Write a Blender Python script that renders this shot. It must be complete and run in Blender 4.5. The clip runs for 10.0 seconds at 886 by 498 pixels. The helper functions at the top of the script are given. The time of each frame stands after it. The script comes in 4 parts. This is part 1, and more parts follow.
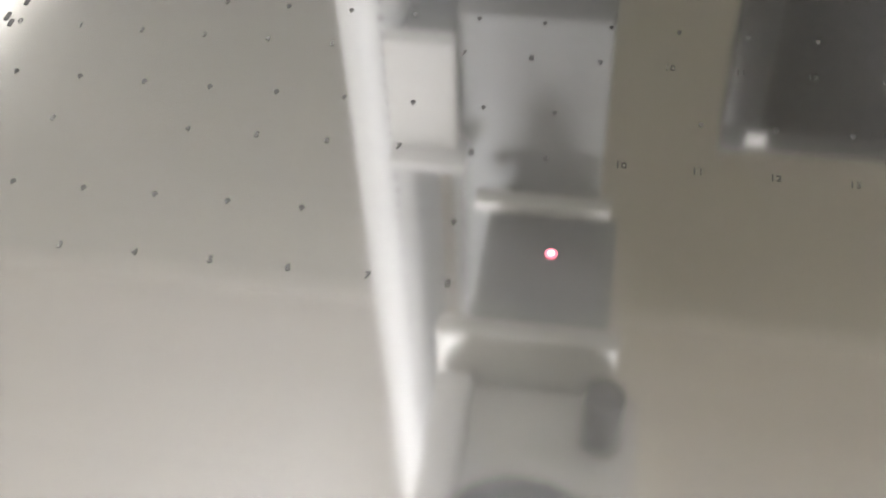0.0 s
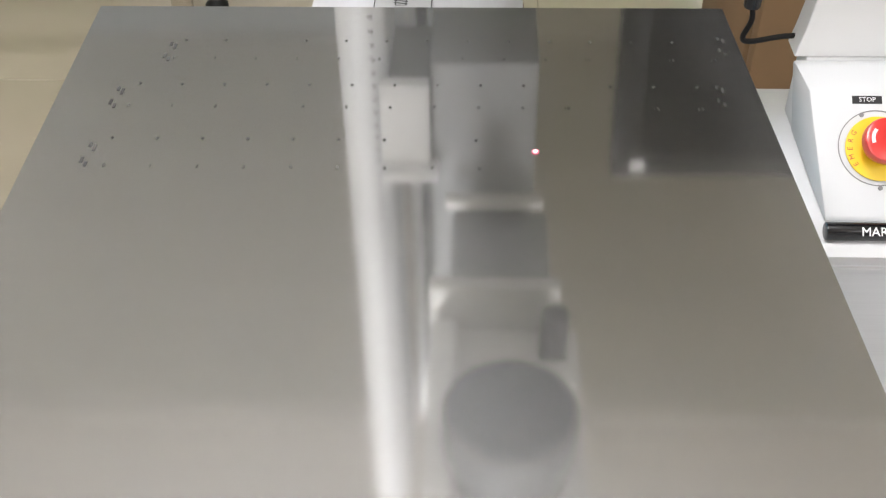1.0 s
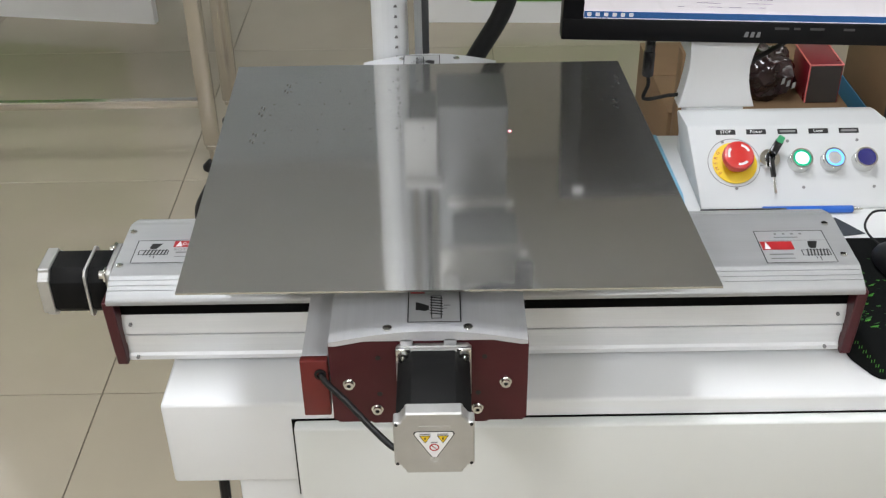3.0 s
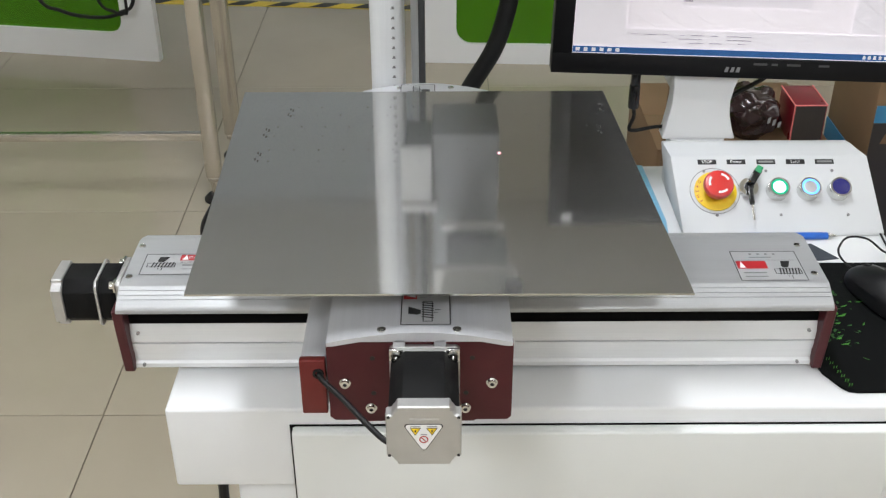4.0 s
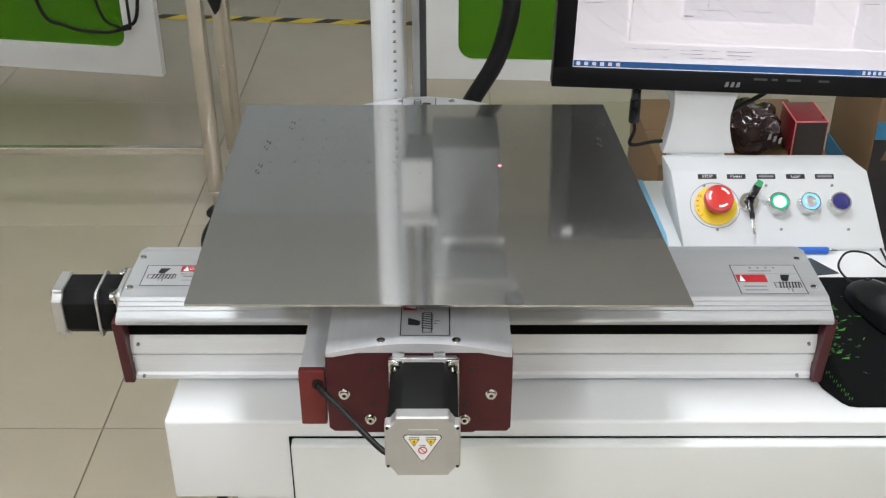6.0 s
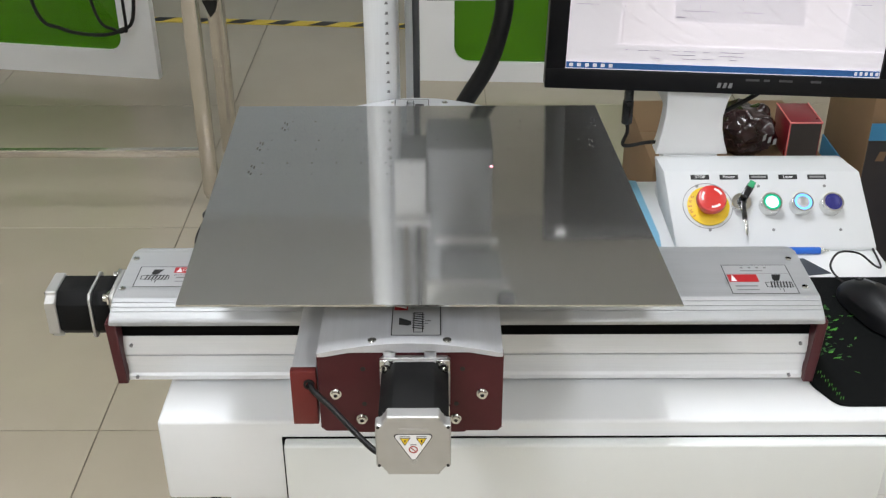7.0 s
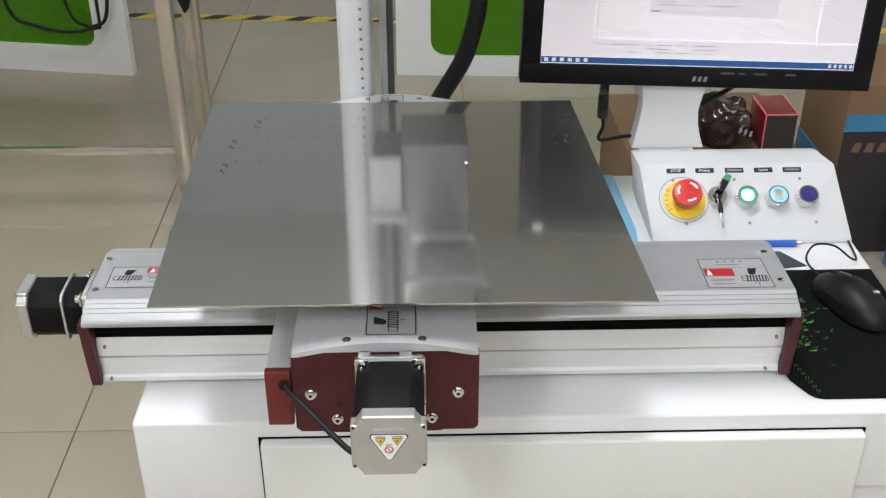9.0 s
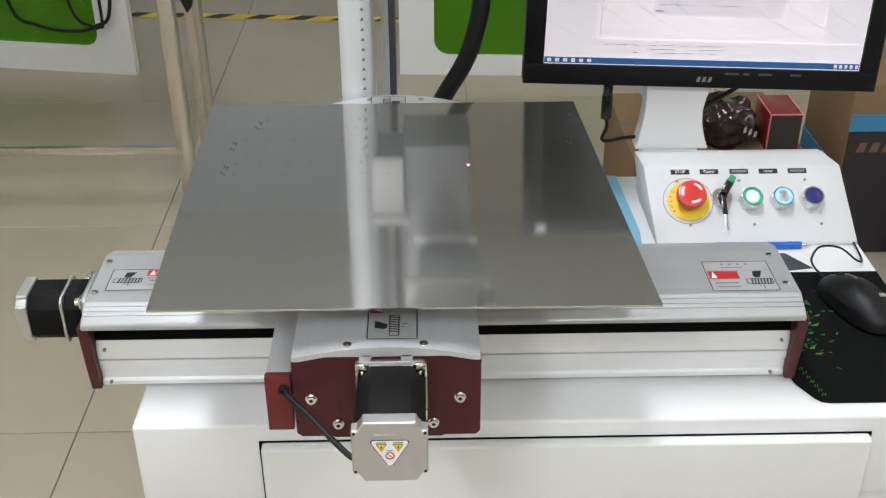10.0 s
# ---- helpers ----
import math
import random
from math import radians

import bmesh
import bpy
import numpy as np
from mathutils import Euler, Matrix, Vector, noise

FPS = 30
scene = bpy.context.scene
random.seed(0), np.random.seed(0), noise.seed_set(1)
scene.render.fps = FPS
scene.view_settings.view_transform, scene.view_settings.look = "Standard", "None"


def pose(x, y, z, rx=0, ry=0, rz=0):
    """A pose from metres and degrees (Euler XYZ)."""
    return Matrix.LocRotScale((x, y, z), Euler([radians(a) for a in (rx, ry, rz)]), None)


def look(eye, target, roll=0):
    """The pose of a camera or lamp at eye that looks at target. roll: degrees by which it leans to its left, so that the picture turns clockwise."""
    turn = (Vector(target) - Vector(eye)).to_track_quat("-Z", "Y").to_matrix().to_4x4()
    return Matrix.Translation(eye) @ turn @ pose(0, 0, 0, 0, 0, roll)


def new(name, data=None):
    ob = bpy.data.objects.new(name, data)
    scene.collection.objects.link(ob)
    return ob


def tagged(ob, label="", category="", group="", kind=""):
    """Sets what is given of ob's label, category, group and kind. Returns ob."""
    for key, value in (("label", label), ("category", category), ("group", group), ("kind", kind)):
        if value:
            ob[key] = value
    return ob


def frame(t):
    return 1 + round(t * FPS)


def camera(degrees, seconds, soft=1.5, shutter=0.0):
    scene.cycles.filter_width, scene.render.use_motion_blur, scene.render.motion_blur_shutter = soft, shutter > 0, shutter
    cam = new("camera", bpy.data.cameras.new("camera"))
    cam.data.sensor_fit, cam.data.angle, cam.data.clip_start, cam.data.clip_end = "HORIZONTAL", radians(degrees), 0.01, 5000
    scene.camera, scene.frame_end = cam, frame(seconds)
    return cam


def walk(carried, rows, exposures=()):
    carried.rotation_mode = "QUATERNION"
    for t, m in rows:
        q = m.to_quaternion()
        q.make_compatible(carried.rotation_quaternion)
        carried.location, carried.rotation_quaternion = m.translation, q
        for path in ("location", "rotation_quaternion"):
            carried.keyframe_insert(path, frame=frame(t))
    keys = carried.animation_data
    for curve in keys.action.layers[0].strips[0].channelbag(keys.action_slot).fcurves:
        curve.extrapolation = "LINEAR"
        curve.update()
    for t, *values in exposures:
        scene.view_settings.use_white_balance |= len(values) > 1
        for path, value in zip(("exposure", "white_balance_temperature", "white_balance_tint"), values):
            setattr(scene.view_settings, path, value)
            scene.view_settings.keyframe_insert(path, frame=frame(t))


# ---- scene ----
cam = camera(44.0, 10.0, 1.3)

PATH = [
    (0, (0.085, 0.025, 1.120), (-0.186, 1.35, -0.412), -3.2),
    (0.5, (0.073, -0.062, 1.185), (-0.096, 1.303, -0.267), -3.8),
    (1, (0.044, -0.235, 1.212), (-0.025, 1.274, -0.098), -1.0),
    (1.5, (0.027, -0.381, 1.28), (-0.025, 1.189, 0.043), -2.5),
    (2, (-0.013, -0.485, 1.308), (-0.007, 1.128, 0.127), -1.7),
    (2.5, (-0.011, -0.579, 1.324), (0.007, 1.065, 0.185), -1.2),
    (2.7, (0.004, -0.627, 1.335), (0.008, 1.026, 0.21), -1.3),
    (4, (0.013, -0.754, 1.354), (0.017, 0.958, 0.32), -0.2),
    (4.5, (0.018, -0.752, 1.353), (0.02, 0.965, 0.327), -0.2),
    (5, (0.02, -0.755, 1.353), (0.016, 0.967, 0.335), -0.2),
    (5.5, (0.013, -0.756, 1.351), (0.013, 0.969, 0.339), -0.05),
    (7, (0.021, -0.762, 1.351), (0.025, 0.968, 0.347), -0.1),
    (7.5, (0.022, -0.758, 1.353), (0.033, 0.969, 0.344), -0.2),
    (8, (0.022, -0.756, 1.351), (0.051, 0.972, 0.343), -0.1),
    (8.5, (0.027, -0.76, 1.35), (0.066, 0.968, 0.345), -0.1),
    (9, (0.026, -0.755, 1.351), (0.066, 0.969, 0.337), -0.1),
    (9.5, (0.028, -0.751, 1.352), (0.061, 0.972, 0.337), -0.2),
    (10, (0.028, -0.745, 1.35), (0.061, 0.977, 0.334), -0.2),
]
walk(cam, [(t, look(eye, target, roll)) for t, eye, target, roll in PATH],
     [(0, 0.08, 6900, 14), (0.8, 0.0, 6900, 14), (1.6, -0.5, 6750, 12), (2.5, -0.56, 6620, 10.8), (4, -0.46, 6550, 10.5), (10, -0.44, 6550, 10.5)])

# ---- world and light ----
world = bpy.data.worlds.new("world")
scene.world = world
world.use_nodes = True
world.node_tree.nodes["Background"].inputs[0].default_value = (0.75, 0.8, 0.85, 1)
world.node_tree.nodes["Background"].inputs[1].default_value = 0.15


def area(name, x, y, z, sx, sy, watts, colour):
    d = bpy.data.lights.new(name, "AREA")
    d.shape, d.size, d.size_y, d.energy, d.color = "RECTANGLE", sx, sy, watts, colour
    ob = new(name, d)
    ob.location = (x, y, z)
    return ob


COOL = (0.92, 0.97, 1.05)
# unseen lamps: the first follows the sheet's shadow, the rest are added fill
LAMPS = ((-0.22, 0.3, 40), (-2.4, 0.3, 4), (2.4, 0.3, 4), (-2.6, 3.2, 11), (2.6, 3.2, 6), (-1.0, -2.3, 64), (1.2, -2.3, 36))
LAMP_Z = 3.0
for lx, ly, w in LAMPS:
    area("ceiling_lamp_light", lx, ly, LAMP_Z - 0.065, 0.22, 1.15, w, COOL)
    # added upward light, brightens the ceiling that the sheet mirrors
    area("added_ceiling_uplight", lx, ly, LAMP_Z + 0.11, 0.22, 1.15, 30 if abs(lx) < 0.3 else 18, COOL).rotation_euler = (math.pi, 0, 0)


# ---- materials ----
def mat(name, rgb, rough=0.5, metal=0.0, vary=0.08, scale=30.0, bump=0.0, bscale=200.0, stretch=(1, 1, 1),
        emit=0.0, coat=0.0, rvary=0.1, spec=0.5):
    m = bpy.data.materials.new(name)
    m.use_nodes = True
    nt = m.node_tree
    b = nt.nodes["Principled BSDF"]
    co = nt.nodes.new("ShaderNodeTexCoord")
    mp = nt.nodes.new("ShaderNodeMapping")
    mp.inputs["Scale"].default_value = stretch
    nt.links.new(co.outputs["Object"], mp.inputs[0])
    n1 = nt.nodes.new("ShaderNodeTexNoise")
    n1.inputs["Scale"].default_value, n1.inputs["Detail"].default_value = scale, 6
    n2 = nt.nodes.new("ShaderNodeTexNoise")
    n2.inputs["Scale"].default_value, n2.inputs["Detail"].default_value = scale * 0.13, 3
    for n in (n1, n2):
        nt.links.new(mp.outputs[0], n.inputs["Vector"])
    add = nt.nodes.new("ShaderNodeMath")
    add.operation = "ADD"
    nt.links.new(n1.outputs[0], add.inputs[0])
    nt.links.new(n2.outputs[0], add.inputs[1])
    rmp = nt.nodes.new("ShaderNodeMapRange")
    rmp.inputs["From Min"].default_value, rmp.inputs["From Max"].default_value = 0.6, 1.4
    rmp.inputs["To Min"].default_value, rmp.inputs["To Max"].default_value = 1 - vary, 1 + vary
    nt.links.new(add.outputs[0], rmp.inputs[0])
    mul = nt.nodes.new("ShaderNodeVectorMath")
    mul.operation = "SCALE"
    mul.inputs[0].default_value = rgb
    nt.links.new(rmp.outputs[0], mul.inputs["Scale"])
    nt.links.new(mul.outputs[0], b.inputs["Base Color"])
    rr = nt.nodes.new("ShaderNodeMapRange")
    rr.inputs["From Min"].default_value, rr.inputs["From Max"].default_value = 0.6, 1.4
    rr.inputs["To Min"].default_value, rr.inputs["To Max"].default_value = rough * (1 - rvary), rough * (1 + rvary)
    nt.links.new(add.outputs[0], rr.inputs[0])
    nt.links.new(rr.outputs[0], b.inputs["Roughness"])
    b.inputs["Metallic"].default_value = metal
    b.inputs["Coat Weight"].default_value = coat
    b.inputs["Specular IOR Level"].default_value = spec
    if bump:
        n3 = nt.nodes.new("ShaderNodeTexNoise")
        n3.inputs["Scale"].default_value, n3.inputs["Detail"].default_value = bscale, 4
        nt.links.new(mp.outputs[0], n3.inputs["Vector"])
        bp = nt.nodes.new("ShaderNodeBump")
        bp.inputs["Strength"].default_value, bp.inputs["Distance"].default_value = bump, 0.001
        nt.links.new(n3.outputs[0], bp.inputs["Height"])
        nt.links.new(bp.outputs[0], b.inputs["Normal"])
    if emit:
        b.inputs["Emission Color"].default_value = (*rgb, 1)
        b.inputs["Emission Strength"].default_value = emit
    return m


WHITE = mat("white_powder_coat", (0.77, 0.78, 0.78), 0.62, spec=0.3, vary=0.02, scale=12, bump=0.08, bscale=900)
# white coat darkened for the weaker light on the control box
BOXW = mat("dimmed_white_box_coat", (0.60, 0.615, 0.62), 0.55, vary=0.02, scale=12, bump=0.08, bscale=900)
DOORW = mat("white_door_coat", (0.76, 0.78, 0.76), 0.4, vary=0.02, scale=10, bump=0.08, bscale=900)
ALU = mat("anodised_aluminium", (0.74, 0.75, 0.755), 0.42, 0.15, vary=0.05, scale=14, stretch=(1, 40, 40), bump=0.05, bscale=60)
COVER = mat("brushed_aluminium_cover", (0.44, 0.45, 0.455), 0.42, 0.4, vary=0.06, scale=14, stretch=(1, 60, 60), bump=0.06, bscale=60)
ALUY = mat("anodised_aluminium_lengthwise", (0.58, 0.59, 0.61), 0.42, 0.35, vary=0.05, scale=14, stretch=(40, 1, 40), bump=0.05, bscale=60)
ALUZ = mat("anodised_aluminium_upright", (0.70, 0.72, 0.73), 0.5, 0.15, vary=0.06, scale=14, stretch=(40, 40, 1), bump=0.04, bscale=60)
SILVER = mat("cast_silver_metal", (0.56, 0.56, 0.55), 0.36, 0.75, vary=0.08, scale=80, bump=0.15, bscale=900)
CHROME = mat("bright_steel", (0.72, 0.72, 0.70), 0.16, 1.0, vary=0.08, scale=120)
STEELLEG = mat("brushed_stainless_tube", (0.62, 0.58, 0.52), 0.24, 0.9, vary=0.1, scale=20, stretch=(40, 40, 1), bump=0.06, bscale=80)
RED = mat("dark_red_anodised", (0.072, 0.010, 0.014), 0.42, 0.25, vary=0.10, scale=60, bump=0.08, bscale=1200)
RED2 = mat("red_anodised_cap", (0.15, 0.02, 0.017), 0.42, 0.25, vary=0.10, scale=60, bump=0.08, bscale=1200)
BLACKM = mat("black_motor_lamination", (0.008, 0.008, 0.008), 0.6, spec=0.12, vary=0.25, scale=60, bump=0.2, bscale=700)
BLACK = mat("black_plastic", (0.010, 0.010, 0.011), 0.2, vary=0.15, scale=60)
BEZEL = mat("black_bezel", (0.010, 0.010, 0.011), 0.35, vary=0.15, scale=60, spec=0.14)
MOUSEM = mat("satin_black_plastic", (0.007, 0.007, 0.008), 0.45, spec=0.28, vary=0.2, scale=80)
GAP = mat("black_strip", (0.003, 0.003, 0.003), 0.8, spec=0.05, vary=0.2, scale=60)
RUBBER = mat("black_rubber", (0.009, 0.009, 0.009), 0.5, spec=0.3, vary=0.2, scale=90, bump=0.2, bscale=900)
PAD = mat("black_cloth_pad", (0.006, 0.0065, 0.0065), 0.85, spec=0.08, vary=0.25, scale=120, bump=0.4, bscale=2500)
INK = mat("black_print", (0.012, 0.012, 0.012), 0.5, vary=0.1)
INKDARK = mat("dark_grey_print", (0.06, 0.06, 0.06), 0.6, vary=0.1)
INKGREY = mat("grey_print", (0.22, 0.22, 0.22), 0.6, vary=0.1)
REDINK = mat("red_print", (0.45, 0.02, 0.025), 0.45, vary=0.05)
WHITEINK = mat("white_print", (0.85, 0.85, 0.85), 0.5, vary=0.02)
LABELM = mat("satin_label", (0.47, 0.48, 0.485), 0.42, 0.3, vary=0.03)
YELLOW = mat("yellow_plastic", (0.85, 0.58, 0.015), 0.4, vary=0.05)
REDP = mat("red_plastic", (0.62, 0.03, 0.025), 0.3, vary=0.05, coat=0.3)
BLUEP = mat("blue_plastic", (0.02, 0.13, 0.55), 0.3, vary=0.08)
NAVY = mat("navy_cap", (0.02, 0.02, 0.16), 0.3, vary=0.08)
FILMB = mat("light_blue_film", (0.20, 0.45, 0.62), 0.35, vary=0.08, scale=10)
GREENINK = mat("green_print", (0.06, 0.28, 0.025), 0.7, vary=0.3, scale=200)
GREENDK = mat("dark_green_print", (0.02, 0.10, 0.015), 0.8, vary=0.5, scale=150)
CARD = mat("brown_cardboard", (0.21, 0.13, 0.068), 0.8, vary=0.10, scale=16, bump=0.2, bscale=500)
CARDBLUE = mat("blue_carton_print", (0.05, 0.25, 0.45), 0.6, vary=0.08)
CARDDARK = mat("dark_carton_print", (0.035, 0.03, 0.028), 0.5, vary=0.15)
REDBOX = mat("glossy_red_carton", (0.20, 0.012, 0.022), 0.28, vary=0.15, scale=30)
REDEDGE = mat("pale_red_edge", (0.75, 0.2, 0.2), 0.4, vary=0.1)
BAG = mat("dark_plastic_wrap", (0.03, 0.014, 0.015), 0.14, vary=0.5, scale=40, bump=0.5, bscale=60)
BROWN = mat("brown_cloth", (0.10, 0.06, 0.035), 0.8, vary=0.3)
WALLM = mat("warm_white_wall_paint", (0.66, 0.63, 0.57), 0.75, vary=0.04, scale=3, bump=0.1, bscale=300)
WALLB = mat("blue_reflection_wall", (0.55, 0.62, 0.68), 0.7, vary=0.04, scale=3, bump=0.1, bscale=300)
CEIL = mat("ceiling_white", (0.78, 0.76, 0.72), 0.8, vary=0.03, scale=2)
SOFFIT = mat("grey_reflection_soffit", (0.56, 0.54, 0.50), 0.8, vary=0.04, scale=2)
TILE = mat("polished_beige_tile", (0.40, 0.355, 0.275), 0.10, vary=0.06, scale=5, bump=0.015, bscale=8, rvary=0.3)
GROUT = mat("dark_grout", (0.20, 0.165, 0.12), 0.8, vary=0.1)
TAPEY = mat("yellow_floor_tape", (0.75, 0.55, 0.06), 0.5, vary=0.08)
TAPEK = mat("black_floor_tape", (0.015, 0.014, 0.012), 0.5, vary=0.1)
LAMPM = mat("lamp_diffuser", (1.0, 1.0, 0.98), 0.5, vary=0.0, emit=6.0)
GLOWG = mat("green_lit_cap", (0.70, 1.0, 0.88), 0.3, vary=0.0, emit=1.6)
GREENRING = mat("green_ring", (0.0, 0.42, 0.22), 0.3, vary=0.0, emit=0.35)
GLOWB = mat("blue_lit_ring", (0.12, 0.42, 1.0), 0.3, vary=0.0, emit=1.6)
DOT = mat("red_pointer_spot", (1.0, 0.72, 0.75), 0.5, vary=0.0, emit=4.0)
DOTH = mat("red_pointer_halo", (0.9, 0.25, 0.35), 0.5, vary=0.0, emit=0.5)
SCREEN = mat("lit_screen", (0.93, 0.88, 0.93), 0.25, vary=0.0, emit=0.92)
SCRGREY = mat("lit_screen_grey", (0.84, 0.80, 0.86), 0.25, vary=0.0, emit=0.86)
SCRWIN = mat("lit_screen_window", (0.86, 0.83, 0.88), 0.25, vary=0.0, emit=0.88)
SCRLINE = mat("lit_screen_line", (0.5, 0.48, 0.53), 0.25, vary=0.0, emit=0.4)
SCRBLUE = mat("lit_taskbar", (0.05, 0.16, 0.42), 0.25, vary=0.0, emit=0.5)
LENS = mat("coated_lens_glass", (0.06, 0.07, 0.085), 0.08, vary=0.1, coat=0.5)
HEADG = mat("grey_painted_head", (0.29, 0.30, 0.31), 0.45, 0.2, vary=0.08, scale=20)
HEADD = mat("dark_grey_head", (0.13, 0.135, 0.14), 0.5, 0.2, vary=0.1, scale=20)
HEADW = mat("pale_metal_plate", (0.62, 0.62, 0.60), 0.4, 0.4, vary=0.06, scale=20)

# mill-finish steel: fine grain across the sheet, faint smears
SHEET = mat("bare_steel_sheet", (0.66, 0.66, 0.65), 0.07, 1.0, vary=0.035, scale=7, stretch=(1, 30, 1), rvary=0.3)
_b2 = SHEET.node_tree.nodes.new("ShaderNodeBsdfPrincipled")
_b2.inputs["Base Color"].default_value, _b2.inputs["Metallic"].default_value, _b2.inputs["Roughness"].default_value = (0.58, 0.58, 0.57, 1), 1.0, 0.5
_ms = SHEET.node_tree.nodes.new("ShaderNodeMixShader")
_ms.inputs[0].default_value = 0.24
SHEET.node_tree.links.new(SHEET.node_tree.nodes["Principled BSDF"].outputs[0], _ms.inputs[1])
SHEET.node_tree.links.new(_b2.outputs[0], _ms.inputs[2])
SHEET.node_tree.links.new(_ms.outputs[0], SHEET.node_tree.nodes["Material Output"].inputs[0])
ETCHED = mat("lightly_etched_steel", (0.12, 0.12, 0.115), 0.6, 0.2, vary=0.3, scale=300)
ENGRAVED = mat("engraved_dark_steel", (0.07, 0.07, 0.068), 0.6, 0.3, vary=0.3, scale=300)

# tinted clear acrylic
ACRYL = bpy.data.materials.new("green_clear_acrylic")
ACRYL.use_nodes = True
_nt = ACRYL.node_tree
_nt.nodes.remove(_nt.nodes["Principled BSDF"])
_tr, _gl, _df, _mx, _mx2, _fr = (_nt.nodes.new("ShaderNode" + k) for k in
                                 ("BsdfTransparent", "BsdfGlossy", "BsdfDiffuse", "MixShader", "MixShader", "Fresnel"))
_tr.inputs[0].default_value = (0.22, 0.58, 0.03, 1)
_df.inputs[0].default_value = (0.15, 0.45, 0.014, 1)
_gl.inputs["Roughness"].default_value = 0.03
_mx2.inputs[0].default_value = 0.35
_nt.links.new(_tr.outputs[0], _mx2.inputs[1])
_nt.links.new(_df.outputs[0], _mx2.inputs[2])
_nt.links.new(_fr.outputs[0], _mx.inputs[0])
_nt.links.new(_mx2.outputs[0], _mx.inputs[1])
_nt.links.new(_gl.outputs[0], _mx.inputs[2])
_nt.links.new(_mx.outputs[0], _nt.nodes["Material Output"].inputs[0])


# ---- mesh helpers ----
def bx(x0, x1, y0, y1, z0, z1, bev=0.0, seg=2):
    bm = bmesh.new()
    bmesh.ops.create_cube(bm, size=1, matrix=Matrix.Translation(((x0 + x1) / 2, (y0 + y1) / 2, (z0 + z1) / 2))
                          @ Matrix.Diagonal((x1 - x0, y1 - y0, z1 - z0, 1)))
    if bev:
        bmesh.ops.bevel(bm, geom=bm.edges[:], offset=bev, segments=seg, affect="EDGES", profile=0.5)
    return bm


def cyl(c, r, h, axis="z", seg=32, bev=0.0, r2=None):
    """A cylinder from c along axis for h."""
    bm = bmesh.new()
    turn = {"z": Matrix.Identity(4), "y": pose(0, 0, 0, -90), "x": pose(0, 0, 0, 0, 90)}[axis] if isinstance(axis, str) else axis
    bmesh.ops.create_cone(bm, cap_ends=True, segments=seg, radius1=r, radius2=r if r2 is None else r2, depth=h,
                          matrix=Matrix.Translation(c) @ turn @ Matrix.Translation((0, 0, h / 2)))
    if bev:
        sharp = [e for e in bm.edges if len(e.link_faces) == 2 and e.calc_face_angle() > 1.0]
        bmesh.ops.bevel(bm, geom=sharp, offset=bev, segments=2, affect="EDGES", profile=0.5)
    return bm


def prism(pts, axis, a, b, bev=0.0):
    """A polygon pushed along an axis from a to b; pts are the other two coordinates in xyz order."""
    bm = bmesh.new()
    def at(p, w):
        return {"x": (w, p[0], p[1]), "y": (p[0], w, p[1]), "z": (p[0], p[1], w)}[axis]
    lo = [bm.verts.new(at(p, a)) for p in pts]
    hi = [bm.verts.new(at(p, b)) for p in pts]
    n = len(pts)
    bm.faces.new(lo)
    bm.faces.new(hi[::-1])
    for i in range(n):
        bm.faces.new((lo[i], hi[i], hi[(i + 1) % n], lo[(i + 1) % n]))
    bmesh.ops.recalc_face_normals(bm, faces=bm.faces[:])
    if bev:
        bmesh.ops.bevel(bm, geom=bm.edges[:], offset=bev, segments=1, affect="EDGES", profile=0.5)
    return bm


def ring(c, r0, r1, h, axis="z", seg=40):
    """A flat ring of height h."""
    bm = bmesh.new()
    turn = {"z": Matrix.Identity(4), "y": pose(0, 0, 0, -90), "x": pose(0, 0, 0, 0, 90)}[axis] if isinstance(axis, str) else axis
    m = Matrix.Translation(c) @ turn
    loops = []
    for r, z in ((r0, 0), (r1, 0), (r1, h), (r0, h)):
        loops.append([bm.verts.new(m @ Vector((r * math.cos(2 * math.pi * i / seg), r * math.sin(2 * math.pi * i / seg), z))) for i in range(seg)])
    for k in range(4):
        p, q = loops[k], loops[(k + 1) % 4]
        for i in range(seg):
            bm.faces.new((p[i], p[(i + 1) % seg], q[(i + 1) % seg], q[i]))
    bmesh.ops.recalc_face_normals(bm, faces=bm.faces[:])
    return bm


def smooth_points(pts, n=10):
    """A Catmull-Rom line through pts."""
    v = [Vector(p) for p in pts]
    v = [v[0] * 2 - v[1]] + v + [v[-1] * 2 - v[-2]]
    out = []
    for i in range(1, len(v) - 2):
        for k in range(n):
            t = k / n
            out.append(0.5 * ((2 * v[i]) + (v[i + 1] - v[i - 1]) * t + (2 * v[i - 1] - 5 * v[i] + 4 * v[i + 1] - v[i + 2]) * t * t
                              + (3 * v[i] - v[i - 1] - 3 * v[i + 1] + v[i + 2]) * t ** 3))
    return out + [v[-2]]


